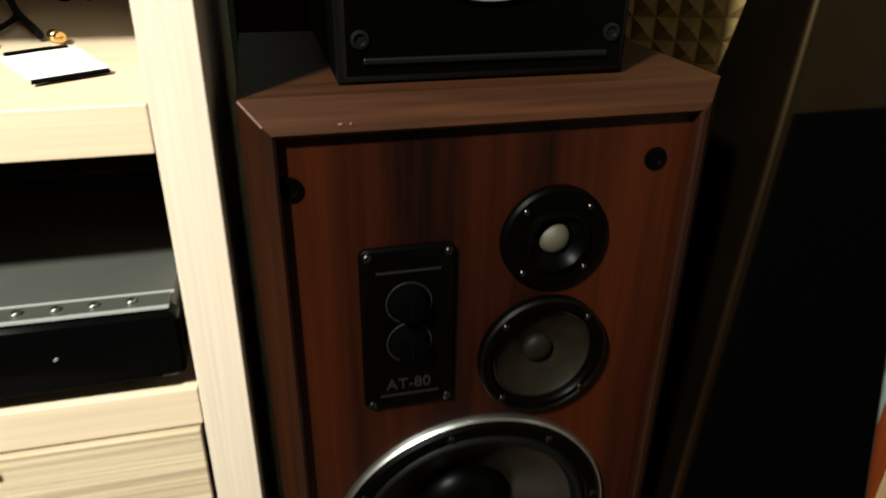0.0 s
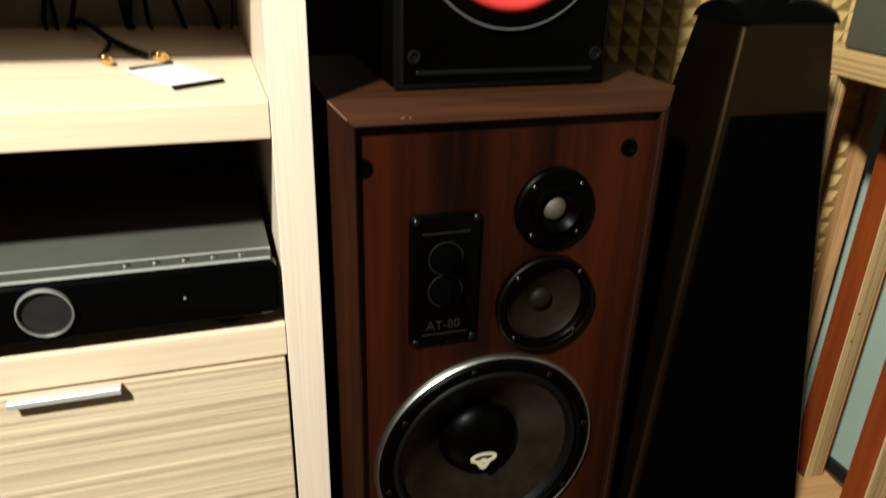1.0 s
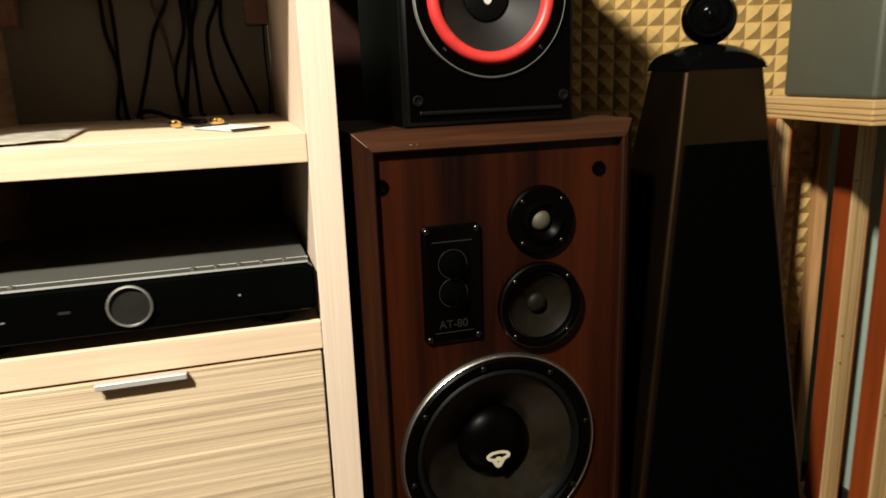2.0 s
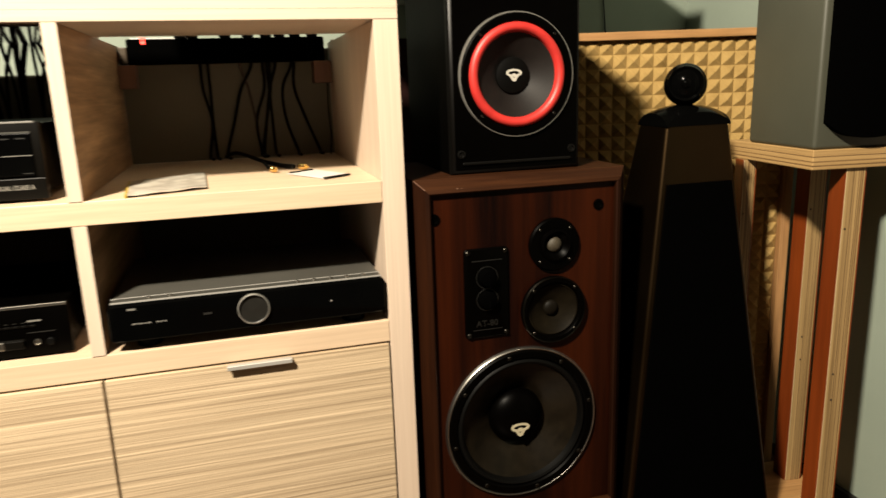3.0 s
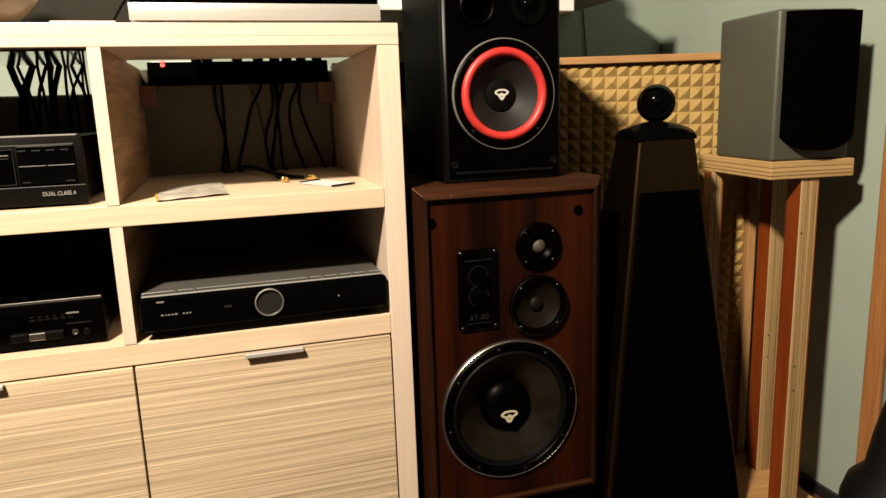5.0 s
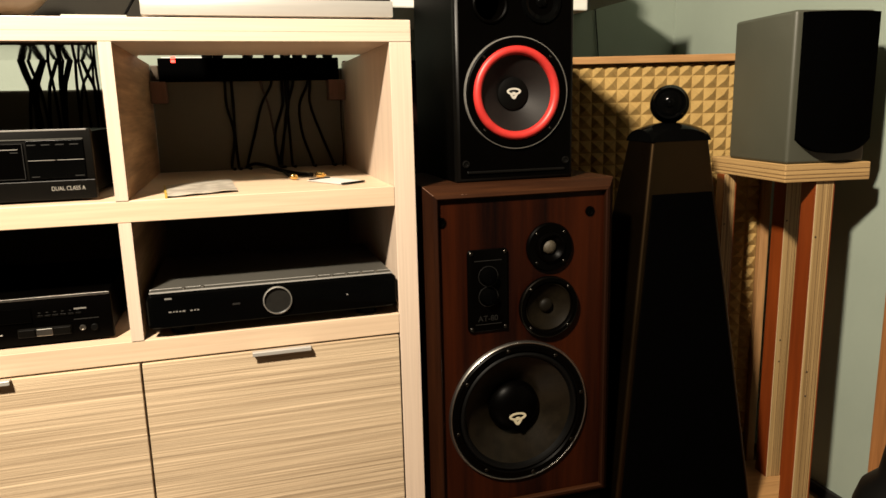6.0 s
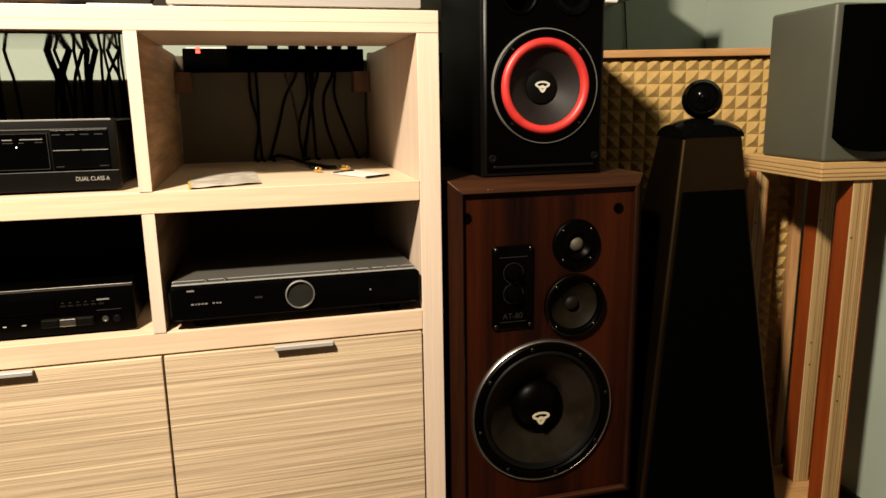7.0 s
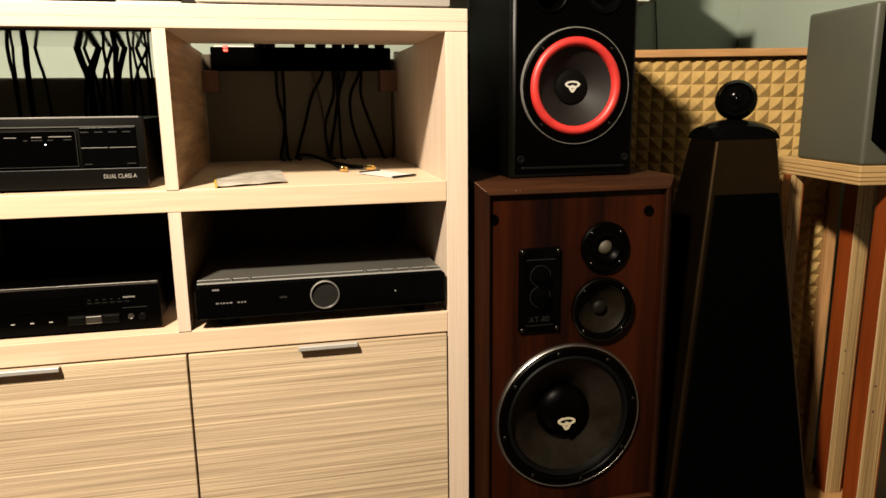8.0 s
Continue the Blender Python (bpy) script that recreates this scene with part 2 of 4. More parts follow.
LED_BLUE.node_tree.nodes["Principled BSDF"].inputs["Emission Strength"].default_value = 3.0


# ---- building helpers ----
def thing(name, place, label, category, turn=0.0, group=""):
    ob = new(name)
    ob.empty_display_size = 0.05
    ob.matrix_world = pose(*place, 0, 0, turn)
    return tagged(ob, label, category, group)


def part(name, bm, material, parent=None, label="", smooth=False):
    """Links a bmesh as one mesh object, in its parent's coordinates."""
    bmesh.ops.recalc_face_normals(bm, faces=bm.faces)
    me = bpy.data.meshes.new(name)
    bm.to_mesh(me)
    bm.free()
    me.materials.append(material)
    if smooth:
        me.polygons.foreach_set("use_smooth", [True] * len(me.polygons))
        me.set_sharp_from_angle(angle=radians(38))
    ob = new(name, me)
    if parent is not None:
        ob.parent = parent
    if label:
        tagged(ob, label)
    return ob


def box(x0, x1, y0, y1, z0, z1, bevel=0.0, steps=2, bm=None):
    b = bmesh.new()
    bmesh.ops.create_cube(b, size=1.0, matrix=Matrix.LocRotScale(((x0 + x1) / 2, (y0 + y1) / 2, (z0 + z1) / 2), None, (x1 - x0, y1 - y0, z1 - z0)))
    if bevel:
        bmesh.ops.bevel(b, geom=b.edges[:], offset=bevel, segments=steps, profile=0.5, affect="EDGES")
    if bm is None:
        return b
    me = bpy.data.meshes.new("join")
    b.to_mesh(me)
    b.free()
    bm.from_mesh(me)
    bpy.data.meshes.remove(me)
    return bm


def lathe(profile, cx, cy, cz, steps=64, axis="y", bm=None):
    """A profile of (radius, height) turned about an axis through the centre; along y a height points at the viewer (-y), along z it points up."""
    bm = bm or bmesh.new()
    rings = []
    for r, h in profile:
        if r < 1e-6:
            p = (cx, cy - h, cz) if axis == "y" else (cx, cy, cz + h)
            rings.append([bm.verts.new(p)])
            continue
        ring = []
        for k in range(steps):
            a = 2 * math.pi * k / steps
            p = (cx + r * math.cos(a), cy - h, cz + r * math.sin(a)) if axis == "y" else (cx + r * math.cos(a), cy + r * math.sin(a), cz + h)
            ring.append(bm.verts.new(p))
        rings.append(ring)
    for a, b in zip(rings, rings[1:]):
        if len(a) == 1 and len(b) == 1:
            continue
        for k in range(steps):
            j = (k + 1) % steps
            if len(a) == 1:
                bm.faces.new((a[0], b[k], b[j]))
            elif len(b) == 1:
                bm.faces.new((a[k], b[0], a[j]))
            else:
                bm.faces.new((a[k], a[j], b[j], b[k]))
    return bm


def pierced(x0, x1, z0, z1, holes, y0, y1):
    """A board in x and z with round openings (x, z, radius), from y0 (front) to y1."""
    bm = bmesh.new()
    def loop(pts, y):
        vs = [bm.verts.new((px, y, pz)) for px, pz in pts]
        return vs, [bm.edges.new((vs[k], vs[(k + 1) % len(vs)])) for k in range(len(vs))]
    outlines = [[(x0, z0), (x1, z0), (x1, z1), (x0, z1)]]
    for hx, hz, r in holes:
        outlines.append([(hx + r * math.cos(2 * math.pi * k / 64), hz + r * math.sin(2 * math.pi * k / 64)) for k in range(64)])
    fronts = [loop(o, y0) for o in outlines]
    backs = [loop(o, y1) for o in outlines]
    for side in (fronts, backs):
        bmesh.ops.triangle_fill(bm, use_beauty=True, edges=[e for _, es in side for e in es])
    for (f, _), (b, _) in zip(fronts, backs):
        for k in range(len(f)):
            j = (k + 1) % len(f)
            bm.faces.new((f[k], f[j], b[j], b[k]))
    return bm


def open_box(x0, x1, y0, y1, z0, z1, wall=0.016):
    """A hollow box, open towards -y, as one shell with thickness."""
    bm = bmesh.new()
    def ring(inset, y):
        return [bm.verts.new((px, y, pz)) for px, pz in ((x0 + inset, z0 + inset), (x1 - inset, z0 + inset), (x1 - inset, z1 - inset), (x0 + inset, z1 - inset))]
    rings = [ring(0, y1), ring(0, y0), ring(wall, y0), ring(wall, y1 - wall)]
    for a, b in zip(rings, rings[1:]):
        for k in range(4):
            j = (k + 1) % 4
            bm.faces.new((a[k], a[j], b[j], b[k]))
    bm.faces.new(rings[0])
    bm.faces.new(rings[-1])
    return bm


def rounded(w, h, r, n=6):
    """The outline of a rounded rectangle about the origin."""
    pts = []
    for sx, sz, a0 in ((1, 1, 0), (-1, 1, 90), (-1, -1, 180), (1, -1, 270)):
        for k in range(n + 1):
            a = radians(a0 + 90 * k / n)
            pts.append((sx * (w / 2 - r) + r * math.cos(a), sz * (h / 2 - r) + r * math.sin(a)))
    return pts


def slab(points, cx, cz, y0, y1, bevel=0.0, bm=None):
    """An outline in x and z, from y0 (front) to y1 (back), with a bevelled front rim."""
    bm = bm or bmesh.new()
    def ring(y, s):
        if s:
            mx, mz = max(abs(p[0]) for p in points), max(abs(p[1]) for p in points)
            return [bm.verts.new((cx + x * (1 - s / mx), y, cz + z * (1 - s / mz))) for x, z in points]
        return [bm.verts.new((cx + x, y, cz + z)) for x, z in points]
    rings = [ring(y1, 0), ring(y0 + bevel, 0)] + ([ring(y0, bevel)] if bevel else [])
    for a, b in zip(rings, rings[1:]):
        for k in range(len(a)):
            j = (k + 1) % len(a)
            bm.faces.new((a[k], a[j], b[j], b[k]))
    bm.faces.new(rings[-1])
    bm.faces.new(rings[0][::-1])
    return bm


def tube(points, r, sides=8, steps=6, bm=None):
    """A round cable through the points."""
    bm = bm or bmesh.new()
    p = [Vector(q) for q in points]
    path = []
    for i in range(len(p) - 1):
        a, b, c, d = p[max(i - 1, 0)], p[i], p[i + 1], p[min(i + 2, len(p) - 1)]
        for k in range(steps):
            t = k / steps
            path.append(0.5 * (2 * b + (c - a) * t + (2 * a - 5 * b + 4 * c - d) * t * t + (3 * b - a - 3 * c + d) * t ** 3))
    path.append(p[-1])
    rings = []
    for i, q in enumerate(path):
        way = (path[min(i + 1, len(path) - 1)] - path[max(i - 1, 0)]).normalized()
        side = way.cross(Vector((0.31, 0.87, 0.38))).normalized()
        up = way.cross(side)
        rings.append([bm.verts.new(q + r * (math.cos(2 * math.pi * k / sides) * side + math.sin(2 * math.pi * k / sides) * up)) for k in range(sides)])
    for a, b in zip(rings, rings[1:]):
        for k in range(sides):
            bm.faces.new((a[k], a[(k + 1) % sides], b[(k + 1) % sides], b[k]))
    bm.faces.new(rings[0])
    bm.faces.new(rings[-1][::-1])
    return bm


def words(name, text, size, place, material, parent, label="", narrow=1.0):
    """Raised lettering that faces -y, as a mesh."""
    cu = bpy.data.curves.new(name, "FONT")
    cu.body, cu.size, cu.extrude = text, size, 0.0003
    ob = new("lettering_source", cu)
    bpy.context.view_layer.update()
    me = bpy.data.meshes.new_from_object(ob.evaluated_get(bpy.context.evaluated_depsgraph_get()))
    bpy.data.objects.remove(ob)
    bpy.data.curves.remove(cu)
    me.transform(pose(*place, 90, 0, 0) @ Matrix.Diagonal((narrow, 1, 1, 1)))
    me.materials.clear()
    me.materials.append(material)
    me.name = name
    made = new(name, me)
    made.parent = parent
    if label:
        tagged(made, label)
    return made


def screw(x, y, z, r, parent, name="screw"):
    return part(name, lathe([(r, 0), (r, 0.0015), (r * 0.7, 0.0025), (r * 0.35, 0.0022), (0, 0.0010)], x, y, z, 14), STEEL, parent, "", True)


def emblem(x, y, z, s, material, parent):
    """A flat oval ring with a small V hanging under it."""
    bm = bmesh.new()

    def oval(rx, rz, yy):
        return [bm.verts.new((x + rx * math.cos(2 * math.pi * k / 36), yy, z + 0.25 * s + rz * math.sin(2 * math.pi * k / 36))) for k in range(36)]

    o, i = oval(1.22 * s, 0.56 * s, y), oval(0.86 * s, 0.27 * s, y)
    o2, i2 = oval(1.22 * s, 0.56 * s, y - 0.0012), oval(0.86 * s, 0.27 * s, y - 0.0012)
    for k in range(36):
        j = (k + 1) % 36
        for a, b in ((o, o2), (o2, i2), (i2, i)):
            bm.faces.new((a[k], a[j], b[j], b[k]))
    for sx in (-1, 1):
        ring = [[bm.verts.new((x + sx * px * s, yy, z + pz * s)) for px, pz in ((0.80, -0.02), (0.42, -0.14), (0.0, -0.52), (0.0, -0.98), (0.28, -0.86))] for yy in (y, y - 0.0011)]
        bm.faces.new(ring[1])
        for k in range(5):
            j = (k + 1) % 5
            bm.faces.new((ring[0][k], ring[0][j], ring[1][j], ring[1][k]))
    box(x - s * 0.24, x + s * 0.24, y - 0.001, y, z - s * 0.12, z + s * 0.16, 0, 1, bm)
    bmesh.ops.recalc_face_normals(bm, faces=bm.faces)
    return part("emblem", bm, material, parent, "cream oval emblem")


def structure(name, bm, material, label=""):
    return tagged(part(name, bm, material), label or name.replace("_", " "), "", "", "structure")


# ---- the room ----
FLOOR, TOP, X0, X1, Y0, Y1 = -0.03, 2.52, -2.0, 1.52, -2.4, 1.845
structure("wall_back", box(X0 - 0.12, X1 + 0.12, Y1, Y1 + 0.12, FLOOR - 0.1, TOP), WALL, "mint green painted back wall")
# left and front walls stay out of view; their darkness deepens the shadows
structure("wall_left", box(X0 - 0.12, X0, Y0, Y1 - 0.001, FLOOR - 0.1, TOP), WALL_LOW_BOUNCE, "unseen side wall, darkened to cut bounce light")
structure("wall_front", box(X0 - 0.12, X1 + 0.12, Y0 - 0.12, Y0 - 0.001, FLOOR - 0.1, TOP), WALL_LOW_BOUNCE, "unseen front wall, darkened to cut bounce light")
DOOR_Y0, DOOR_Y1, DOOR_H = 0.09, 0.905, 2.0
wall = box(X1, X1 + 0.12, Y0, DOOR_Y0, FLOOR - 0.1, TOP)
box(X1, X1 + 0.12, DOOR_Y1, Y1 - 0.001, FLOOR - 0.1, TOP, bm=wall)
box(X1, X1 + 0.12, DOOR_Y0, DOOR_Y1, DOOR_H, TOP, bm=wall)
structure("wall_right", wall, WALL, "mint green painted wall with a doorway")
structure("ceiling", box(X0 - 0.12, X1 + 0.12, Y0 - 0.12, Y1 + 0.12, TOP + 0.001, TOP + 0.1), CEIL, "unseen plain ceiling, dimmed to cut bounce light")
door = structure("door_1", box(X1 + 0.05, X1 + 0.09, DOOR_Y0 + 0.002, DOOR_Y1 - 0.002, FLOOR + 0.005, DOOR_H - 0.002, 0.002), DOOR_GREY, "grey closed door in an orange wooden frame")
tr = bmesh.new()
box(X1 - 0.012, X1 - 0.0005, DOOR_Y1 - 0.004, DOOR_Y1 + 0.045, FLOOR, DOOR_H + 0.05, 0.003, 2, tr)
box(X1 - 0.012, X1 - 0.0005, DOOR_Y0 - 0.045, DOOR_Y0 + 0.004, FLOOR, DOOR_H + 0.05, 0.003, 2, tr)
box(X1 - 0.012, X1 - 0.0005, DOOR_Y0 + 0.005, DOOR_Y1 - 0.005, DOOR_H - 0.004, DOOR_H + 0.05, 0.003, 2, tr)
structure("trim", tr, DOOR_WOOD, "orange varnished wooden door frame")
bb = bmesh.new()
box(X1 - 0.012, X1 - 0.0005, DOOR_Y1 + 0.046, Y1 - 0.013, FLOOR, FLOOR + 0.03, 0.003, 2, bb)
box(X0, X1 - 0.013, Y1 - 0.012, Y1 - 0.0005, FLOOR, FLOOR + 0.03, 0.003, 2, bb)
structure("baseboard", bb, TRIM_BLACK, "low black skirting strip")


# ---- the media cabinet ----
def media_cabinet():
    cab = thing("media_cabinet", (0, 1.0, FLOOR), "pale oak media cabinet with open shelves over drawers", "cabinet")
    zf = -FLOOR
    L, R, D = -0.62, 0.40, 0.585
    top = box(L, R, 0, 0.305, 1.133 + zf, 1.171 + zf, 0.0012)
    box(L, -0.100, 0.304, 0.36, 1.133 + zf, 1.171 + zf, 0.0012, 1, top)
    part("top_panel", top, OAK_H, cab)
    part("seam", box(L + 0.001, R - 0.001, -0.0003, 0.0006, 1.1498 + zf, 1.1502 + zf), OAK_SEAM, cab, "fine seam along the front edge")
    # added reflector: mirrors the bright wall under the top, left bay only
    part("underside", box(L + 0.0405, -0.1205, 0.020, 0.3525, 1.1285 + zf, 1.1325 + zf), MIRROR_SHEET, cab, "added dark mirror sheet under the top panel")
    for x in (L, 0.36):
        part("side_panel", box(x, x + 0.04, 0.0005, D, 0, 1.1325 + zf, 0.0012), OAK_V, cab)
    # dividers use the shade-darkened oak; their front edges stay pale
    part("divider", box(-0.12, -0.10, 0.0005, D, 0.8735 + zf, 1.1325 + zf, 0.001), OAK_SIDE_SHADED, cab)
    part("divider", box(-0.12, -0.10, 0.0005, D, 0.6265 + zf, 0.8355 + zf, 0.001), OAK_SIDE_SHADED, cab)
    for z0, z1 in ((0.8735, 1.1325), (0.6265, 0.8355)):
        part("edge_band", box(-0.1202, -0.0998, -0.0012, 0.0003, z0 + zf, z1 + zf), OAK_V, cab, "pale edge band")
    part("divider", box(-0.118, -0.102, 0.02, D, 0.06 + zf, 0.586 + zf), OAK_SIDE_SHADED, cab)
    part("shelf", box(L + 0.0405, 0.3595, 0, D, 0.836 + zf, 0.873 + zf, 0.0012), OAK_SHELF, cab)
    part("shelf", box(L + 0.0405, 0.3595, 0, D, 0.587 + zf, 0.626 + zf, 0.0012), OAK_SHELF, cab)
    part("bottom_panel", box(L + 0.0405, 0.3595, 0.02, D, 0.02 + zf, 0.055 + zf), OAK_SHELF, cab)
    part("plinth", box(L + 0.0405, 0.3595, 0.05, 0.07, 0, 0.0195 + zf), BLACK, cab)
    part("back_panel", box(L + 0.0405, 0.3595, D - 0.01, D - 0.002, 0.056 + zf, 0.5865 + zf), BACKING, cab)
    for x0, x1 in ((-0.0995, 0.3595), (L + 0.0405, -0.1205)):
        part("back_panel", box(x0, x1, D - 0.006, D - 0.002, 0.6265 + zf, 0.8355 + zf), BACKING, cab, "dark grey back panel")
    part("back_panel", box(-0.0995, 0.3595, D - 0.006, D - 0.002, 0.8735 + zf, 1.120 + zf), BACKING, cab, "dark grey back panel")
    # left bay: dark sheet added in place of shade low on the wall
    part("back_panel", box(L + 0.0405, -0.1205, D - 0.006, D - 0.002, 0.8735 + zf, 1.076 + zf), BACKING, cab, "dark grey back panel")
    for x0, x1 in ((-0.1075, 0.3565), (-0.5765, -0.1115)):
        d = part("drawer_front", box(x0, x1, -0.004, 0.016, 0.045 + zf, 0.5835 + zf, 0.0012), ZEBRA, cab, "striped oak veneer drawer front")
        c = x0 + (0.2415 if x0 > -0.2 else 0.2115)
        h = box(c - 0.053, c + 0.053, -0.015, -0.0045, 0.5815 + zf, 0.5850 + zf, 0.0008)
        box(c - 0.053, c + 0.053, -0.017, -0.0145, 0.5775 + zf, 0.5850 + zf, 0.0008, 1, h)
        part("handle", h, SILVER_PAINT, d, "brushed metal edge pull")
    return cab


media_cabinet()


# ---- loudspeaker parts ----
def woofer(parent, x, y, z):
    w = part("woofer", lathe([(0.150, -0.004), (0.150, 0.006), (0.147, 0.009), (0.136, 0.009), (0.133, 0.006), (0.133, -0.006)], x, y, z, 96), BLACK, parent, "large black bass driver in a silver ring", True)
    part("trim_ring", lathe([(0.1562, 0.0), (0.1558, 0.003), (0.1546, 0.0058), (0.1530, 0.0074), (0.1516, 0.0070), (0.1506, 0.0055), (0.1501, 0.0)], x, y, z, 96), SILVER, w, "silver trim ring", True)
    part("surround", lathe([(0.1335, 0.002), (0.131, 0.007), (0.127, 0.009), (0.123, 0.007), (0.1205, 0.001), (0.119, -0.002)], x, y, z, 96), RUBBER, w, "", True)
    part("cone", lathe([(0.1195, -0.002), (0.105, -0.010), (0.085, -0.022), (0.065, -0.034), (0.05, -0.042)], x, y, z, 96), CONE, w, "charcoal paper cone", True)
    dome = [(0.0565 * math.cos(a), -0.036 + 0.032 * math.sin(a)) for a in [math.pi / 2 * k / 12 for k in range(13)]]
    part("dust_cap", lathe(dome, x, y, z, 64), BLACK, w, "domed black dust cap", True)
    emblem(x - 0.0015, y + 0.0050, z - 0.018, 0.016, LOGO, w)
    for k in range(8):
        a = 2 * math.pi * (k + 0.25) / 8
        screw(x + 0.1415 * math.cos(a), y - 0.009, z + 0.1415 * math.sin(a), 0.0042, w)
    return w


def wooden_speaker():
    """The walnut three-way speaker: box 0.416 wide, 0.71 high, standing on a low dark plinth."""
    sp = thing("walnut_loudspeaker", (0.62, 1.004, 0.155), "walnut veneered three-way floor loudspeaker with exposed drivers", "loudspeaker")
    WL, WR, H, D = 0.2015, 0.2115, 0.711, 0.31
    part("cabinet_box", open_box(-WL, WR, 0.0255, D, 0, H), WALNUT_FRAME, sp)
    # mitred front frame, bevelled outwards
    prof = [(0.0, 0.025), (0.0, 0.020), (0.017, 0.001), (0.0235, -0.001), (0.026, 0.001), (0.026, 0.0095)]
    for side in range(4):
        bm = bmesh.new()
        rows = []
        for inset, y in prof:
            x0, x1, z0, z1 = -WL + inset, WR - inset, inset, H - inset
            a, b = (((x0, z1), (x1, z1)), ((x1, z1), (x1, z0)), ((x1, z0), (x0, z0)), ((x0, z0), (x0, z1)))[side]
            rows.append((bm.verts.new((a[0], y, a[1])), bm.verts.new((b[0], y, b[1]))))
        for r, q in zip(rows, rows[1:]):
            bm.faces.new((r[0], r[1], q[1], q[0]))
        # level pieces take the lit walnut colour, uprights the shaded copy
        part("front_frame", bm, WALNUT_FRAME if side in (0, 2) else WALNUT_FRAME_SHADED, sp)
    part("baffle", pierced(-WL + 0.017, WR - 0.017, 0.017, H - 0.017, ((-0.005, 0.2245, 0.146), (0.059, 0.449, 0.060), (0.061, 0.575, 0.045)), 0.010, 0.024), WALNUT, sp, "reddish walnut baffle")
    fy = 0.010
    # pale worn edges on the mitres and small chips on the top bevel
    part("worn_mitre", tube([(-WL + 0.001, 0.0190, H - 0.001), (-WL + 0.009, 0.0098, H - 0.009), (-WL + 0.0172, 0.0006, H - 0.0172)], 0.0006, 6, 2), CHIP, sp, "pale worn mitre edge")
    for cx, ln in ((-0.128, 0.0035), (-0.119, 0.0018)):
        part("chip", box(cx, cx + ln, -0.0002, 0.0016, H - 0.0180, H - 0.0166), CHIP, sp)
    for x, z in ((-0.168, 0.640), (0.153, 0.643)):
        part("grille_socket", lathe([(0.0105, 0), (0.0105, 0.002), (0.0065, 0.0025), (0.0055, 0.0004), (0, 0.0004)], x, fy, z, 24), BLACK, sp, "black grille socket", True)
    woofer(sp, -0.005, fy, 0.2245)
    mid = part("midrange", lathe([(0.065, 0), (0.065, 0.008), (0.062, 0.011), (0.055, 0.011), (0.052, 0.007), (0.052, -0.002)], 0.059, fy, 0.449, 64), BLACK, sp, "black framed midrange driver with a grey cone", True)
    part("ring", lathe([(0.0655, 0.009), (0.064, 0.0118), (0.0625, 0.0116), (0.062, 0.0105)], 0.059, fy, 0.449, 64), STEEL, mid, "", True)
    part("cone", lathe([(0.0525, 0.004), (0.049, 0.006), (0.046, 0.002), (0.03, -0.004), (0.014, -0.010)], 0.059, fy, 0.449, 64), MID_CONE, mid, "grey treated paper cone", True)
    part("dust_cap", lathe([(0.0150, -0.010), (0.0145, -0.005), (0.011, -0.0015), (0.006, 0.0), (0, 0.0005)], 0.059, fy, 0.449, 32), MID_CAP, mid, "", True)
    for k in range(4):
        a = math.pi / 4 + k * math.pi / 2
        screw(0.059 + 0.0585 * math.cos(a), fy - 0.011, 0.449 + 0.0585 * math.sin(a), 0.0035, mid)
    tw = part("tweeter", lathe([(0.0505, 0), (0.0505, 0.006), (0.048, 0.009), (0.031, 0.0085), (0.030, 0.014), (0.027, 0.015), (0.022, 0.008), (0.0145, 0.004)], 0.061, fy, 0.575, 64), BLACK, sp, "round black tweeter plate", True)
    part("dome", lathe([(0.0148 * math.cos(a), 0.003 + 0.010 * math.sin(a)) for a in [math.pi / 2 * k / 8 for k in range(9)]], 0.061, fy, 0.575, 32), DOME, tw, "pale mesh dome", True)
    for k in range(4):
        a = math.pi / 4 + k * math.pi / 2
        screw(0.061 + 0.0425 * math.cos(a), fy - 0.0085, 0.575 + 0.0425 * math.sin(a), 0.0032, tw)
    cx, cz = -0.0735, 0.496
    pl = part("control_plate", slab(rounded(0.086, 0.170, 0.008), cx, cz, fy - 0.006, fy, 0.002), BLACK, sp, "black level control plate with two knobs", True)
    for sx in (-1, 1):
        for sz in (-1, 1):
            screw(cx + sx * 0.036, fy - 0.006, cz + sz * 0.078, 0.0042, pl)
    for dz in (0.030, -0.012):
        k = part("knob", lathe([(0.0185, 0), (0.0185, 0.002), (0.0165, 0.004), (0.015, 0.013), (0.013, 0.0145), (0, 0.0145)], cx, fy - 0.006, cz + dz, 40), CLOTH, pl, "", True)
        part("pointer", box(cx - 0.0012, cx + 0.0012, fy - 0.0215, fy - 0.0203, cz + dz - 0.011, cz + dz + 0.011), GLOSS, k)
        part("scale_ring", lathe([(0.0212, 0.0001), (0.0210, 0.0006), (0.0200, 0.0006), (0.0198, 0.0001)], cx, fy - 0.006, cz + dz, 40), PLATE_PRINT, pl, "", True)
    part("name_bar", box(cx - 0.029, cx + 0.029, fy - 0.0066, fy - 0.0060, cz + 0.0615, cz + 0.0632), PLATE_PRINT, pl, "thin grey printed bar")
    part("rim_line", box(cx - 0.028, cx + 0.028, fy - 0.0070, fy - 0.0060, cz - 0.0700, cz - 0.0688), PLATE_PRINT, pl)
    words("model_lettering", "AT-80", 0.0165, (cx - 0.0225, fy - 0.0064, cz - 0.0630), PLATE_PRINT, pl, "grey printed model lettering")
    return sp


wooden_speaker()
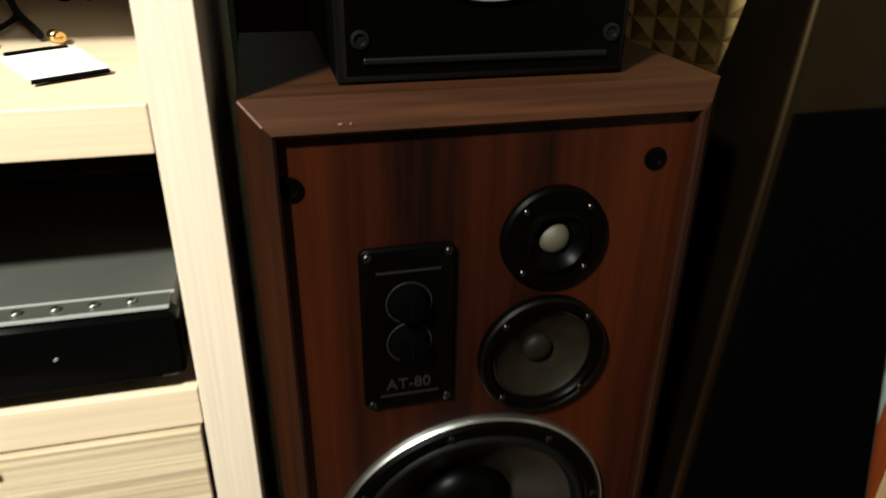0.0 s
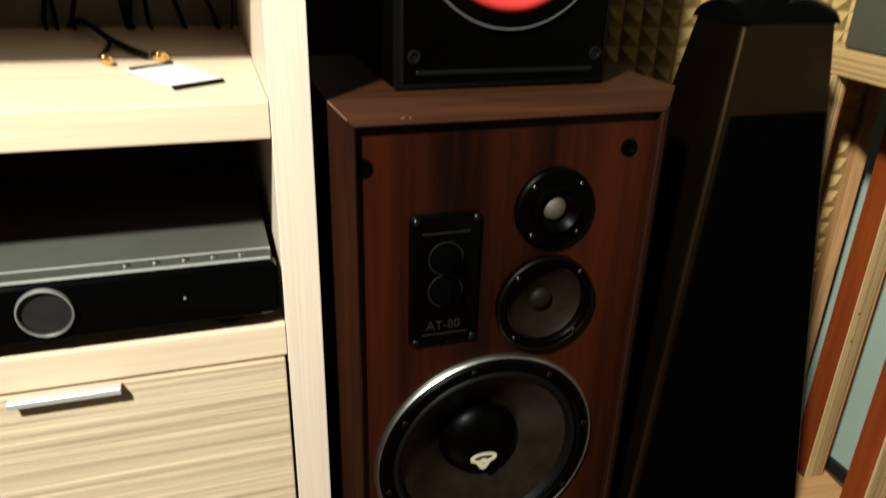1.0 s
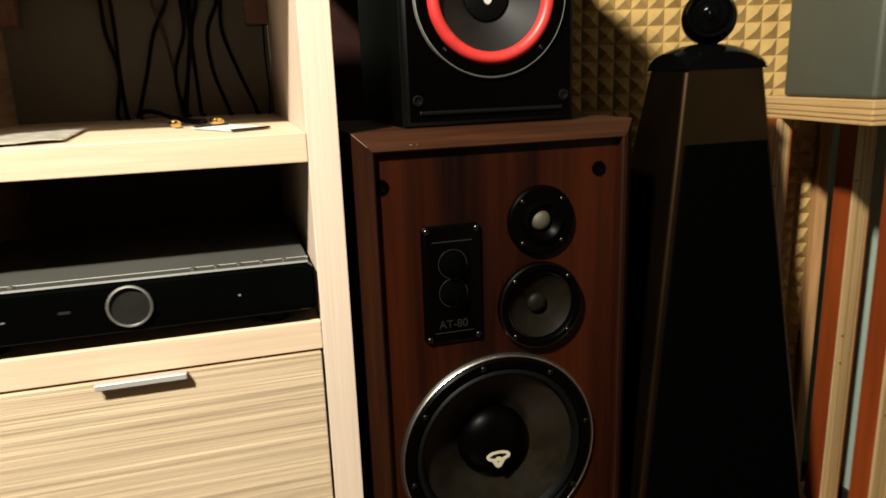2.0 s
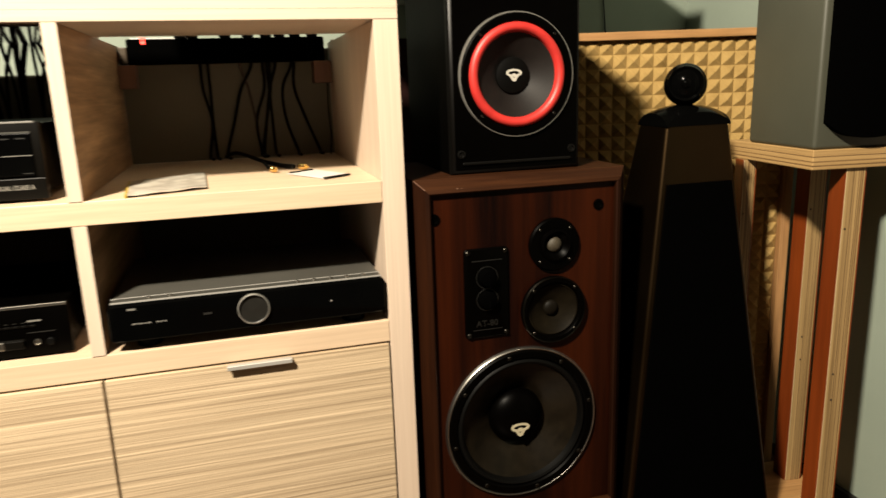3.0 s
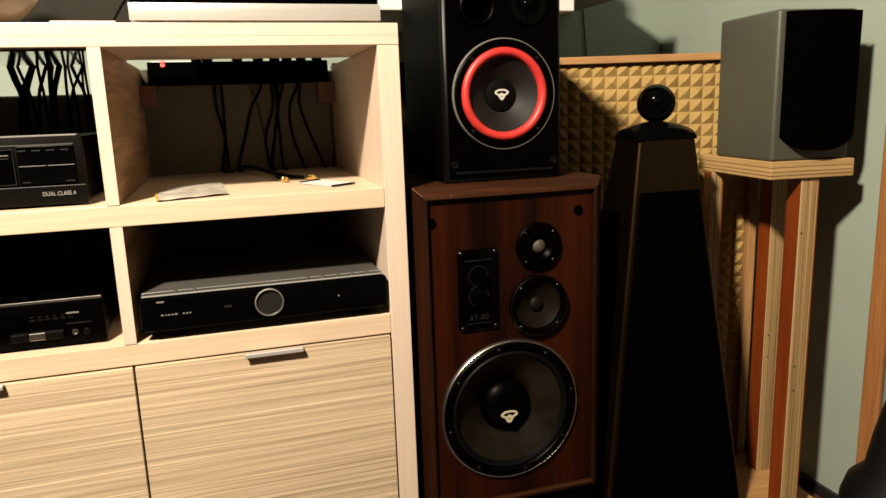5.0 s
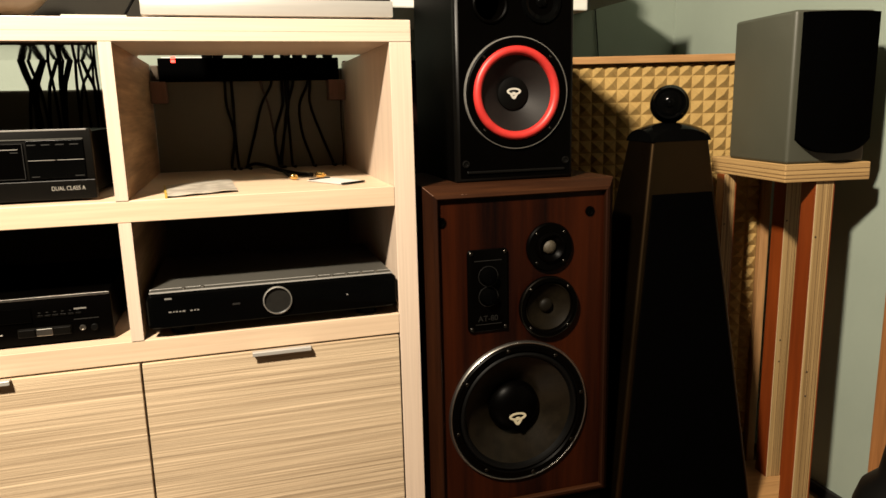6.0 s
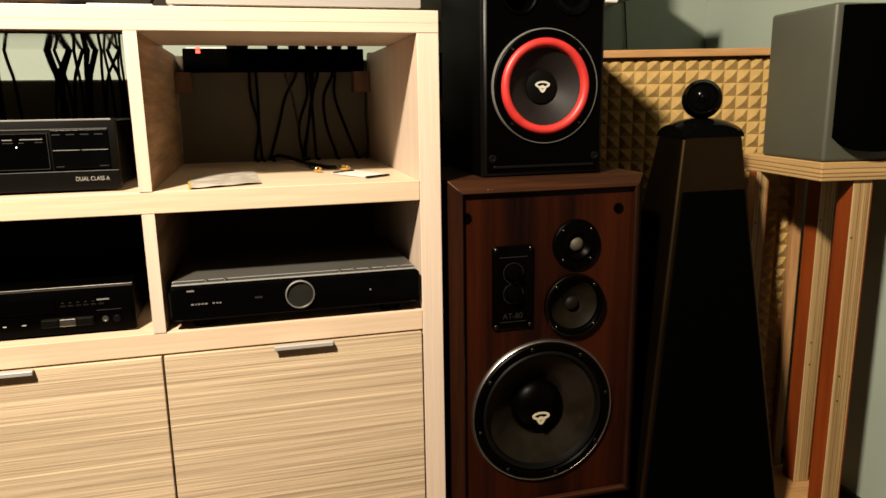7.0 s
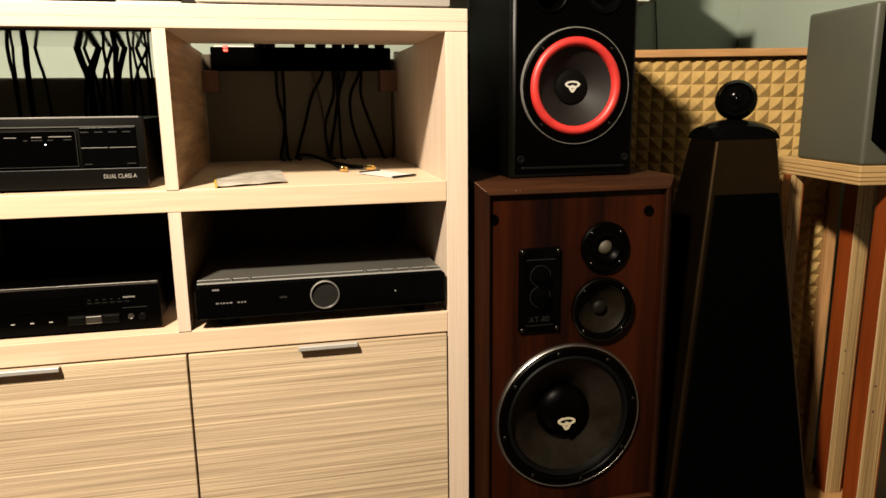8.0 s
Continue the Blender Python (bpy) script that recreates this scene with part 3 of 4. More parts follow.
part_plinth = tagged(part("speaker_plinth", box(0.425, 0.815, 1.02, 1.30, FLOOR, 0.155, 0.003), BLACK_WRAP), "dark low wooden plinth under the walnut loudspeaker", "plinth")


def bookshelf_speaker():
    """The black two-way speaker with the red surround, standing on the walnut one."""
    bs = thing("black_bookshelf_loudspeaker", (0.625, 1.055, 0.867), "black vinyl bookshelf loudspeaker with a red woofer surround", "loudspeaker")
    W, H, D = 0.126, 0.40, 0.30
    part("cabinet_box", open_box(-W, W, 0.012, D, 0.0, H, 0.014), BLACK_WRAP, bs)
    bf = pierced(-W + 0.007, W - 0.007, 0.007, H - 0.007, ((0.0, 0.172, 0.101), (-0.054, 0.340, 0.031)), -0.006, 0.0118)
    part("baffle", bf, BLACK, bs, "black moulded front baffle")
    edge = bmesh.new()
    rings = []
    for inset, yy in ((0, 0.0118), (0, 0.0), (0.002, -0.0035), (0.0069, -0.006)):
        rings.append([edge.verts.new(q) for q in ((-W + inset, yy, inset), (W - inset, yy, inset), (W - inset, yy, H - inset), (-W + inset, yy, H - inset))])
    for ra, rb in zip(rings, rings[1:]):
        for k in range(4):
            j = (k + 1) % 4
            edge.faces.new((ra[k], ra[j], rb[j], rb[k]))
    part("baffle_edge", edge, BLACK_EDGE, bs, "", True)
    part("lip", box(-0.106, 0.106, -0.0095, -0.0055, 0.016, 0.0215, 0.0015), BLACK_EDGE, bs)
    x, z, y = 0.0, 0.172, -0.006
    wo = part("woofer", lathe([(0.1065, 0), (0.1065, 0.006), (0.104, 0.008), (0.094, 0.0075), (0.092, 0.004), (0.092, -0.004)], x, y, z, 80), BLACK, bs, "black driver with a red rubber surround", True)
    part("trim_ring", lathe([(0.1100, 0), (0.1098, 0.003), (0.1086, 0.0058), (0.1075, 0.0060), (0.1067, 0.0)], x, y, z, 80), SILVER_RING, wo, "thin silver ring", True)
    part("surround", lathe([(0.0925, 0.003)] + [(0.0832 + 0.0088 * math.cos(a), 0.003 + 0.0095 * math.sin(a)) for a in [math.pi * k / 10 for k in range(11)]] + [(0.0740, 0.0)], x, y, z, 80), RED, wo, "bright red rubber surround", True)
    part("cone", lathe([(0.0745, 0.001), (0.055, -0.009), (0.032, -0.022)], x, y, z, 80), CONE_DARK, wo, "dark polymer cone", True)
    part("dust_cap", lathe([(0.0325, -0.022), (0.032, -0.017), (0.024, -0.0145), (0.012, -0.0135), (0, -0.013)], x, y, z, 48), RUBBER, wo, "", True)
    emblem(x, y + 0.0128, z + 0.001, 0.0125, WHITE_LOGO, wo)
    for k in range(4):
        a = math.pi / 4 + k * math.pi / 2
        screw(x + 0.099 * math.cos(a), y - 0.0075, z + 0.099 * math.sin(a), 0.003, wo)
    part("port", lathe([(0.036, 0.0), (0.0355, 0.003), (0.033, 0.0045), (0.030, 0.003), (0.028, -0.002), (0.028, -0.09)], -0.054, y, 0.340, 40), BLACK, bs, "round bass port", True)
    part("tweeter", lathe([(0.042, 0.0), (0.040, 0.004), (0.034, 0.005), (0.022, -0.002), (0.0135, -0.005), (0.0125, 0.0), (0.008, 0.005), (0, 0.007)], 0.054, y, 0.346, 40), GLOSS, bs, "black horn tweeter", True)
    for sx in (-0.108, 0.108):
        part("grille_socket", lathe([(0.0075, 0), (0.0075, 0.0025), (0.005, 0.003), (0.004, 0.0006), (0, 0.0006)], sx, y, 0.036, 20), BLACK_EDGE, bs, "", True)
    return bs


bookshelf_speaker()


def tower_speaker():
    """The tapering tower with a ball tweeter on top."""
    tw = thing("tower_loudspeaker", (1.0205, 1.114, FLOOR), "tapering dark bronze tower loudspeaker with ball tweeter on top", "loudspeaker")
    zt = 0.930 - FLOOR
    FB, FT = (-0.186, 0.214, -0.108, 0.225), (-0.0725, 0.0725, -0.050, 0.052)

    def section(z, grow=0.0):
        k = z / zt
        a = [FB[i] + (FT[i] - FB[i]) * k for i in range(4)]
        return a[0] - grow, a[1] + grow, a[2] - grow, a[3] + grow

    def frustum(z0, z1, grow=0.0, bevel=0.008):
        bm = bmesh.new()
        r = []
        for z in (z0, z1):
            x0, x1, y0, y1 = section(z, grow)
            r.append([bm.verts.new(p) for p in ((x0, y0, z), (x1, y0, z), (x1, y1, z), (x0, y1, z))])
        for k in range(4):
            j = (k + 1) % 4
            bm.faces.new((r[0][k], r[0][j], r[1][j], r[1][k]))
        bm.faces.new(r[0][::-1])
        bm.faces.new(r[1])
        if bevel:
            bmesh.ops.bevel(bm, geom=[e for e in bm.edges if abs(e.verts[0].co.z - e.verts[1].co.z) > 0.01], offset=bevel, segments=3, profile=0.5, affect="EDGES")
        return bm

    part("body", frustum(0.03, zt), BRONZE, tw, "bronze grey metallic body", True)
    part("base_plate", box(-0.192, 0.220, -0.122, 0.235, 0, 0.0295, 0.004), BLACK, tw)
    # cloth grille on the front, following its slope
    bm = bmesh.new()
    r = []
    for z in (0.05, 0.846):
        x0, x1, y0, y1 = section(z)
        for off in (0.0005, 0.006):
            e = 0.0135
            r.append([bm.verts.new((x0 + e, y0 - off, z)), bm.verts.new((x1 - e, y0 - off, z))])
    for a, b in ((0, 1), (1, 3), (3, 2)):
        bm.faces.new((r[a][0], r[a][1], r[b][1], r[b][0]))
    for s in (0, 1):
        bm.faces.new((r[0][s], r[1][s], r[3][s], r[2][s]))
    part("grille", bm, CLOTH, tw, "black cloth grille")
    # vaulted cap with an arch on each side
    x0, x1, y0, y1 = section(zt, 0.002)
    cx, cy, hx, hy = (x0 + x1) / 2, (y0 + y1) / 2, (x1 - x0) / 2, (y1 - y0) / 2
    bm = bmesh.new()
    N = 20
    grid = []
    for i in range(N + 1):
        row = []
        for j in range(N + 1):
            u, v = -1 + 2 * i / N, -1 + 2 * j / N
            ridge = max(math.sqrt(max(0, 1 - u * u)), math.sqrt(max(0, 1 - v * v)))
            top = 0.036 * max(0.0, (1 - (0.5 * (u * u + v * v)) ** 1.4))
            h = 0.002 + 0.55 * top + 0.52 * 0.036 * ridge * (1 - 0.35 * max(abs(u), abs(v)) ** 2)
            row.append(bm.verts.new((cx + u * hx, cy + v * hy, zt + h)))
        grid.append(row)
    for i in range(N):
        for j in range(N):
            bm.faces.new((grid[i][j], grid[i + 1][j], grid[i + 1][j + 1], grid[i][j + 1]))
    rim = [grid[i][0] for i in range(N + 1)] + [grid[N][j] for j in range(1, N + 1)] + [grid[i][N] for i in range(N - 1, -1, -1)] + [grid[0][j] for j in range(N - 1, 0, -1)]
    low = [bm.verts.new((v.co.x, v.co.y, zt)) for v in rim]
    for k in range(len(rim)):
        j = (k + 1) % len(rim)
        bm.faces.new((rim[k], rim[j], low[j], low[k]))
    bm.faces.new(low)
    part("cap", bm, GLOSS, tw, "glossy black vaulted cap", True)
    zb = 1.010 - FLOOR
    part("stem", lathe([(0.020, 0.030), (0.014, 0.036), (0.012, 0.048)], 0, 0, zt, 24, "z"), GLOSS, tw, "", True)
    R = 0.0425
    ball = part("ball_tweeter", lathe([(R * math.cos(a), R * math.sin(a)) for a in [-math.pi / 2 + math.pi * k / 24 for k in range(25)]], 0, 0, zb, 48, "z"), GLOSS, tw, "glossy black ball housing", True)
    facing = pose(0, 0, zb, -4, 0, -33)
    for nm, prof, mm in (("ring", [(0.0355, 0.022), (0.0365, 0.030), (0.0335, 0.036), (0.0300, 0.0345), (0.0275, 0.030)], GLOSS),
                         ("dome", [(0.0275, 0.0305), (0.020, 0.036), (0.013, 0.0365), (0.010, 0.042), (0.005, 0.0465), (0, 0.0475)], GLOSS)):
        bm = lathe(prof, 0, 0, 0, 48)
        bm.transform(facing)
        part(nm, bm, mm, ball, "", True)
    return tw


tower_speaker()


# ---- plywood stand, grey speaker ----
def plywood_stand():
    st = thing("plywood_speaker_stand", (1.22, 0.972, FLOOR), "plywood loudspeaker stand with three orange-sided legs", "stand", -7)
    zf = -FLOOR
    W, D = 0.207, 0.30
    top = part("top_plate", box(0, W, 0, D, 0.836 + zf, 0.8755 + zf, 0.002), PLY_EDGE_H, st, "thick plywood top plate")
    for z, t in ((0.8430, 0.0022), (0.8520, 0.0012), (0.8615, 0.0016)):
        part("ply_layer", box(-0.0003, W + 0.0003, -0.0003, D + 0.0003, z + zf, z + t + zf), PLY_DARK, top, "dark glue layer")
    part("base_plate", box(-0.02, W + 0.02, -0.01, D + 0.02, 0.0, 0.026, 0.002), PINE, st, "plywood base plate")

    def leg(x, y, w=0.041, d=0.047, turn=0.0):
        m = pose(x, y, 0, 0, 0, turn)
        core = box(0.0032, w - 0.0032, 0, d, 0.0265, 0.8355 + zf, 0.001)
        core.transform(m)
        lg = part("leg", core, PLY_EDGE, st, "plywood edge-grain leg with orange stained sides")
        for x0, x1 in ((0, 0.003), (w - 0.003, w)):
            f = box(x0, x1, 0.001, d - 0.001, 0.0265, 0.8355 + zf)
            f.transform(m)
            part("stained_side", f, STAIN, lg, "orange stained side")
        for x0, wd, mm in ((0.0008, 0.0020, VENEER), (w * 0.36, 0.0013, PLY_DARK), (w * 0.62, 0.0010, PLY_DARK), (w * 0.80, 0.0014, PLY_DARK)):
            f = box(x0, x0 + wd, -0.0004, 0.0006, 0.0270, 0.8350 + zf)
            f.transform(m)
            part("ply_layer", f, mm, lg, "pale face veneer" if mm is VENEER else "dark glue layer")
        for kx, kz in ((0.18, 0.74), (0.30, 0.42), (0.33, 0.36)):
            f = lathe([(0.0026, 0.0), (0.0022, 0.0006), (0, 0.0007)], w * kx, 0.0, kz, 10)
            f.transform(m)
            part("knot", f, KNOT, lg, "small dark knot")

    leg(0.083, 0.008, w=0.047)
    leg(0.165, 0.225, w=0.045, d=0.050)
    leg(-0.007, 0.225, w=0.034, d=0.034)
    return st


plywood_stand()


def grey_speaker():
    gs = thing("grey_bookshelf_loudspeaker", (1.2215, 0.9745, 0.8757), "small grey loudspeaker with a curved black grille", "loudspeaker", -7)
    W, D, H = 0.190, 0.225, 0.322
    part("cabinet_box", box(0.001, W, 0.001, D, 0, H, 0.008, 4), GREY, gs, "grey painted box", True)
    # bowed grille with rounded lower corners
    bm = bmesh.new()
    N, M = 20, 18
    x0, x1, z0, z1 = 0.017, W + 0.001, 0.022, H - 0.006
    rows = []
    for j in range(M + 1):
        row = []
        for i in range(N + 1):
            u = -1 + 2 * i / N
            lowz = z0 + 0.030 * abs(u) ** 2.6
            z = lowz + (z1 - lowz) * j / M
            row.append(bm.verts.new((x0 + (x1 - x0) * i / N, -0.010 - 0.016 * (1 - u * u), z)))
        rows.append(row)
    for j in range(M):
        for i in range(N):
            bm.faces.new((rows[j][i], rows[j][i + 1], rows[j + 1][i + 1], rows[j + 1][i]))
    rim = rows[0] + [rows[j][N] for j in range(1, M + 1)] + rows[M][N - 1::-1] + [rows[j][0] for j in range(M - 1, 0, -1)]
    back = [bm.verts.new((v.co.x, 0.0008, v.co.z)) for v in rim]
    for k in range(len(rim)):
        j = (k + 1) % len(rim)
        bm.faces.new((rim[k], rim[j], back[j], back[k]))
    part("grille", bm, CLOTH, gs, "curved black cloth grille", True)
    return gs


grey_speaker()


# ---- acoustic foam panel across the corner ----
def foam_panel():
    ang = math.degrees(math.atan2(1.296 - 1.475, 1.460 - 0.84))
    fp = thing("acoustic_foam_panel", (0.84, 1.475, FLOOR), "beige pyramid foam panel in a pine frame", "acoustic panel", ang)
    Wd, zf = math.hypot(1.460 - 0.84, 1.475 - 1.296), -FLOOR
    H = 1.134 + zf
    part("backing_board", box(0.0, Wd, 0.004, 0.016, 0.0, H - 0.019), PLY, fp)
    part("top_rail", box(-0.004, Wd, -0.024, 0.018, H - 0.0185, H, 0.0015), PINE, fp, "pine top rail")
    part("side_rail", box(Wd - 0.022, Wd, -0.024, 0.0035, 0.0, H - 0.019, 0.0015), PINE_V, fp, "pine side rail")
    p = 0.0328
    nx, nz = int((Wd - 0.024) / p), int((H - 0.03) / p)
    bm = bmesh.new()
    rnd = random.Random(5)
    xr, zr = Wd - 0.0235, H - 0.0195
    V = {}
    for i in range(nx + 1):
        for k in range(nz + 1):
            V[i, k] = bm.verts.new((xr - i * p, -0.002, zr - k * p))
    for i in range(nx):
        for k in range(nz):
            tip = bm.verts.new((xr - (i + 0.5) * p + rnd.gauss(0, 0.0006), -0.0135 + rnd.gauss(0, 0.0007), zr - (k + 0.5) * p + rnd.gauss(0, 0.0006)))
            c = (V[i, k], V[i + 1, k], V[i + 1, k + 1], V[i, k + 1])
            for q in range(4):
                bm.faces.new((c[q], c[(q + 1) % 4], tip))
    part("foam_sheet", bm, FOAM, fp, "beige pyramid foam")
    return fp


foam_panel()


# ---- hi-fi units in the cabinet ----
def disc_player():
    dv = thing("disc_player", (0.1325, 1.0, 0.6262), "slim black disc player with a round control dial", "disc player")
    W = 0.2225
    part("chassis", box(-W + 0.004, W - 0.004, 0.012, 0.33, 0.018, 0.082, 0.003), LID, dv, "grey painted steel lid", True)
    part("front_panel", slab(rounded(2 * W, 0.0615, 0.009), 0, 0.0493, -0.006, 0.0115, 0.003), GLOSS, dv, "gloss black front panel", True)
    part("top_strip", box(-W + 0.006, W - 0.006, 0.0, 0.024, 0.0803, 0.0832, 0.001), STRIP, dv, "grey button strip")
    part("edge_line", box(-W + 0.006, W - 0.006, -0.0006, 0.0016, 0.0815, 0.0838), SILVER_PAINT, dv, "thin silver front edge")
    part("edge_line", box(-W + 0.004, W - 0.004, 0.0245, 0.0262, 0.0815, 0.0836), SILVER_PAINT, dv, "thin silver line")
    for x in (0.075, 0.103, 0.131, 0.159, 0.187, -0.160, -0.128):
        part("button", lathe([(0.0042, 0), (0.0042, 0.002), (0.003, 0.003), (0, 0.003)], x, 0.012, 0.0832, 16, "z"), SILVER, dv, "", True)
    dial = part("dial", lathe([(0.0255, 0), (0.0255, 0.004), (0.0245, 0.0055), (0.0228, 0.0045), (0.0225, 0.002), (0, 0.002)], 0.0, -0.006, 0.052, 56), SILVER_DIM, dv, "round dial with a silver rim", True)
    part("rim", lathe([(0.0260, 0.002), (0.0258, 0.0060), (0.0240, 0.0066), (0.0236, 0.0050)], 0.0, -0.006, 0.052, 56), SILVER_RING, dial, "", True)
    x = -0.187
    for w in (0.006, 0.003, 0.005, 0.004, 0.006, 0.0, 0.005, 0.004, 0.004):
        if w:
            part("print_bar", box(x, x + w * 0.8, -0.0064, -0.0061, 0.0465, 0.0490), PRINT, dv)
        x += w + 0.0012 if w else 0.006
    part("print_bar", box(-0.079, -0.066, -0.0064, -0.0061, 0.0500, 0.0535), PRINT_DIM, dv)
    part("print_bar", box(-0.192, -0.180, -0.0064, -0.0061, 0.0705, 0.0735), PRINT, dv)
    part("sensor", lathe([(0.0018, 0), (0.0012, 0.0008), (0, 0.001)], 0.128, -0.006, 0.049, 10), PRINT, dv, "", True)
    part("bottom_line", box(-W + 0.02, W - 0.02, -0.0068, -0.004, 0.0200, 0.0212), AMP, dv)
    for sx in (-0.17, 0.17):
        for y in (0.04, 0.28):
            part("foot", lathe([(0.02, 0), (0.02, 0.0172), (0, 0.0178)], sx, y, 0.0, 20, "z"), RUBBER, dv, "", True)
    return dv


disc_player()


def amplifier():
    am = thing("amplifier", (-0.365, 1.04, 0.8734), "dark grey hi-fi amplifier with a smoked display", "amplifier")
    W, H = 0.212, 0.121
    part("chassis", box(-W + 0.006, W - 0.006, 0.013, 0.36, 0.010, H - 0.004, 0.002), BLACK, am)
    part("fascia", box(-W, W, 0.0, 0.0125, 0.004, H, 0.002), AMP, am, "dark grey metal fascia", True)
    part("top_edge", box(-W + 0.002, W - 0.006, -0.0010, 0.0030, H - 0.0022, H + 0.0006, 0.0005), PRINT, am, "dull grey top edge")
    part("display_window", box(-0.16, 0.108, -0.003, -0.0002, 0.040, 0.100, 0.001), GLASS_DISPLAY, am, "smoked display window")
    part("control_window", box(0.112, 0.199, -0.003, -0.0002, 0.040, 0.104, 0.001), GLOSS, am)
    for z in (0.0405, 0.0985):
        part("window_line", box(-0.158, 0.107, -0.0036, -0.0031, z, z + 0.0008), PRINT_DIM, am)
    part("window_line", box(0.1062, 0.107, -0.0036, -0.0031, 0.0415, 0.0984), PRINT_DIM, am)
    part("fascia_line", box(-W + 0.004, 0.199, -0.0018, -0.0001, 0.1045, 0.1064), SILVER_DARK, am, "dull silver line over the windows")
    for x0, x1 in ((0.1135, 0.154), (0.157, 0.198)):
        part("button_line", box(x0, x1, -0.0042, -0.0031, 0.0702, 0.0713), PRINT, am)
    for k in range(4):
        part("print_bar", box(0.114 + 0.0215 * k, 0.127 + 0.0215 * k, -0.0036, -0.0031, 0.0955, 0.0972), PRINT_DIM, am)
    for x0, x1, z in ((-0.030, -0.012, 0.0885), (0.000, 0.018, 0.0885), (0.040, 0.055, 0.0888), (0.066, 0.100, 0.0892), (0.028, 0.034, 0.0835), (0.040, 0.056, 0.0838), (0.064, 0.072, 0.0838), (0.088, 0.100, 0.0842)):
        part("print_bar", box(x0, x1, -0.0036, -0.0031, z, z + 0.0014), PRINT_DIM if z < 0.088 else PRINT, am)
    part("print_bar", box(0.116, 0.128, -0.0036, -0.0031, 0.0430, 0.0444), PRINT_DIM, am)
    part("print_bar", box(0.182, 0.196, -0.0036, -0.0031, 0.0430, 0.0444), PRINT_DIM, am)
    part("indicator", lathe([(0.0013, 0), (0.0010, 0.0006), (0, 0.0008)], 0.060, -0.003, 0.0775, 10), LED_BLUE, am)
    part("ledge", box(-W, W, -0.004, -0.0003, 0.004, 0.0365, 0.0012), AMP, am)
    words("lettering", "DUAL CLASS A", 0.0100, (0.143, -0.0046, 0.0195), LETTER_GREY, am, "pale grey capital lettering", 0.79)
    for sx in (-0.17, 0.17):
        for y in (0.05, 0.30):
            part("foot", lathe([(0.018, 0), (0.018, 0.009), (0, 0.0098)], sx, y, 0.0, 20, "z"), RUBBER, am, "", True)
    return am


amplifier()


def tuner():
    tu = thing("tape_deck", (-0.363, 1.03, 0.6264), "black hi-fi unit with a display and push buttons", "hi-fi unit")
    W, H = 0.212, 0.087
    part("chassis", box(-W + 0.005, W - 0.005, 0.013, 0.33, 0.008, H - 0.003, 0.002), BLACK, tu)
    part("fascia", box(-W, W, 0.0, 0.0125, 0.004, H, 0.002), BLACK, tu, "black fascia", True)
    part("top_edge", box(-W + 0.001, W - 0.001, -0.0015, 0.004, H - 0.0042, H + 0.0004, 0.0005), SILVER, tu, "silver top edge line")
    part("display_window", box(-0.02, 0.086, -0.0025, -0.0002, 0.044, 0.070, 0.0008), GLASS_DISPLAY, tu, "smoked display window")
    part("key_block", box(0.062, 0.146, -0.006, -0.0003, 0.018, 0.034, 0.002), AMP, tu, "", True)
    for k in range(3):
        part("push_key", box(0.064 + 0.0275 * k, 0.0895 + 0.0275 * k, -0.0085, -0.0061, 0.0195, 0.0325, 0.001), SILVER if k == 1 else AMP, tu)
    for k in range(4):
        part("print_bar", box(-0.027 + 0.0295 * k, -0.021 + 0.0295 * k, -0.0010, -0.0003, 0.0245, 0.0262), PRINT_LIGHT, tu)
    for k in range(6):
        part("small_button", box(0.094 + 0.012 * k, 0.1035 + 0.012 * k, -0.0022, -0.0003, 0.0515, 0.0550, 0.0006), AMP, tu)
        part("print_bar", box(0.096 + 0.012 * k, 0.100 + 0.012 * k, -0.0010, -0.0003, 0.0585, 0.0597), PRINT_DIM, tu)
    part("print_bar", box(0.152, 0.172, -0.0012, -0.0003, 0.0600, 0.0625), PRINT, tu)
    part("print_bar", box(0.150, 0.190, -0.0010, -0.0003, 0.0415, 0.0428), PRINT_DIM, tu)
    part("headphone_socket", lathe([(0.0052, 0), (0.0050, 0.002), (0.0036, 0.0022), (0.0032, 0.0004), (0, 0.0004)], 0.1625, 0.0, 0.0260, 20), SILVER, tu, "silver ringed socket", True)
    part("knob", lathe([(0.006, 0), (0.006, 0.006), (0.005, 0.007), (0, 0.007)], 0.182, 0.0, 0.026, 20), RUBBER, tu, "", True)
    for sx in (-0.17, 0.17):
        for y in (0.05, 0.28):
            part("foot", lathe([(0.016, 0), (0.016, 0.007), (0, 0.0078)], sx, y, 0.0, 20, "z"), RUBBER, tu, "", True)
    return tu


tuner()


# ---- power strip and cables ----
def power_strip():
    ps = thing("power_strip", (0.133, 1.5488, 1.1030), "black power strip with plugs and a lit red switch", "power strip")
    part("housing", box(-0.212, 0.215, 0.0, 0.030, -0.0125, 0.042, 0.003), CLOTH, ps, "", True)
    part("end_block", box(-0.2300, -0.2125, 0.002, 0.028, -0.010, 0.026, 0.002), SMOKE, ps, "smoky brown end block")
    part("pale_edge", box(-0.205, -0.105, 0.024, 0.0295, 0.0422, 0.0462, 0.0005), PAPER, ps, "pale top edge")
    for z in (0.0310, 0.0390):
        part("switch", box(-0.182, -0.172, -0.003, 0.012, z, z + 0.0062, 0.001), LED, ps, "lit red switch")
    for x in (-0.10, -0.075, -0.005, 0.045, 0.085, 0.115, 0.15, 0.19):
        part("plug", lathe([(0.012, 0), (0.013, 0.006), (0.009, 0.016), (0.0055, 0.022), (0, 0.023)], x, 0.015, 0.0422, 14, "z"), CABLE, ps, "", True)
    return ps


power_strip()
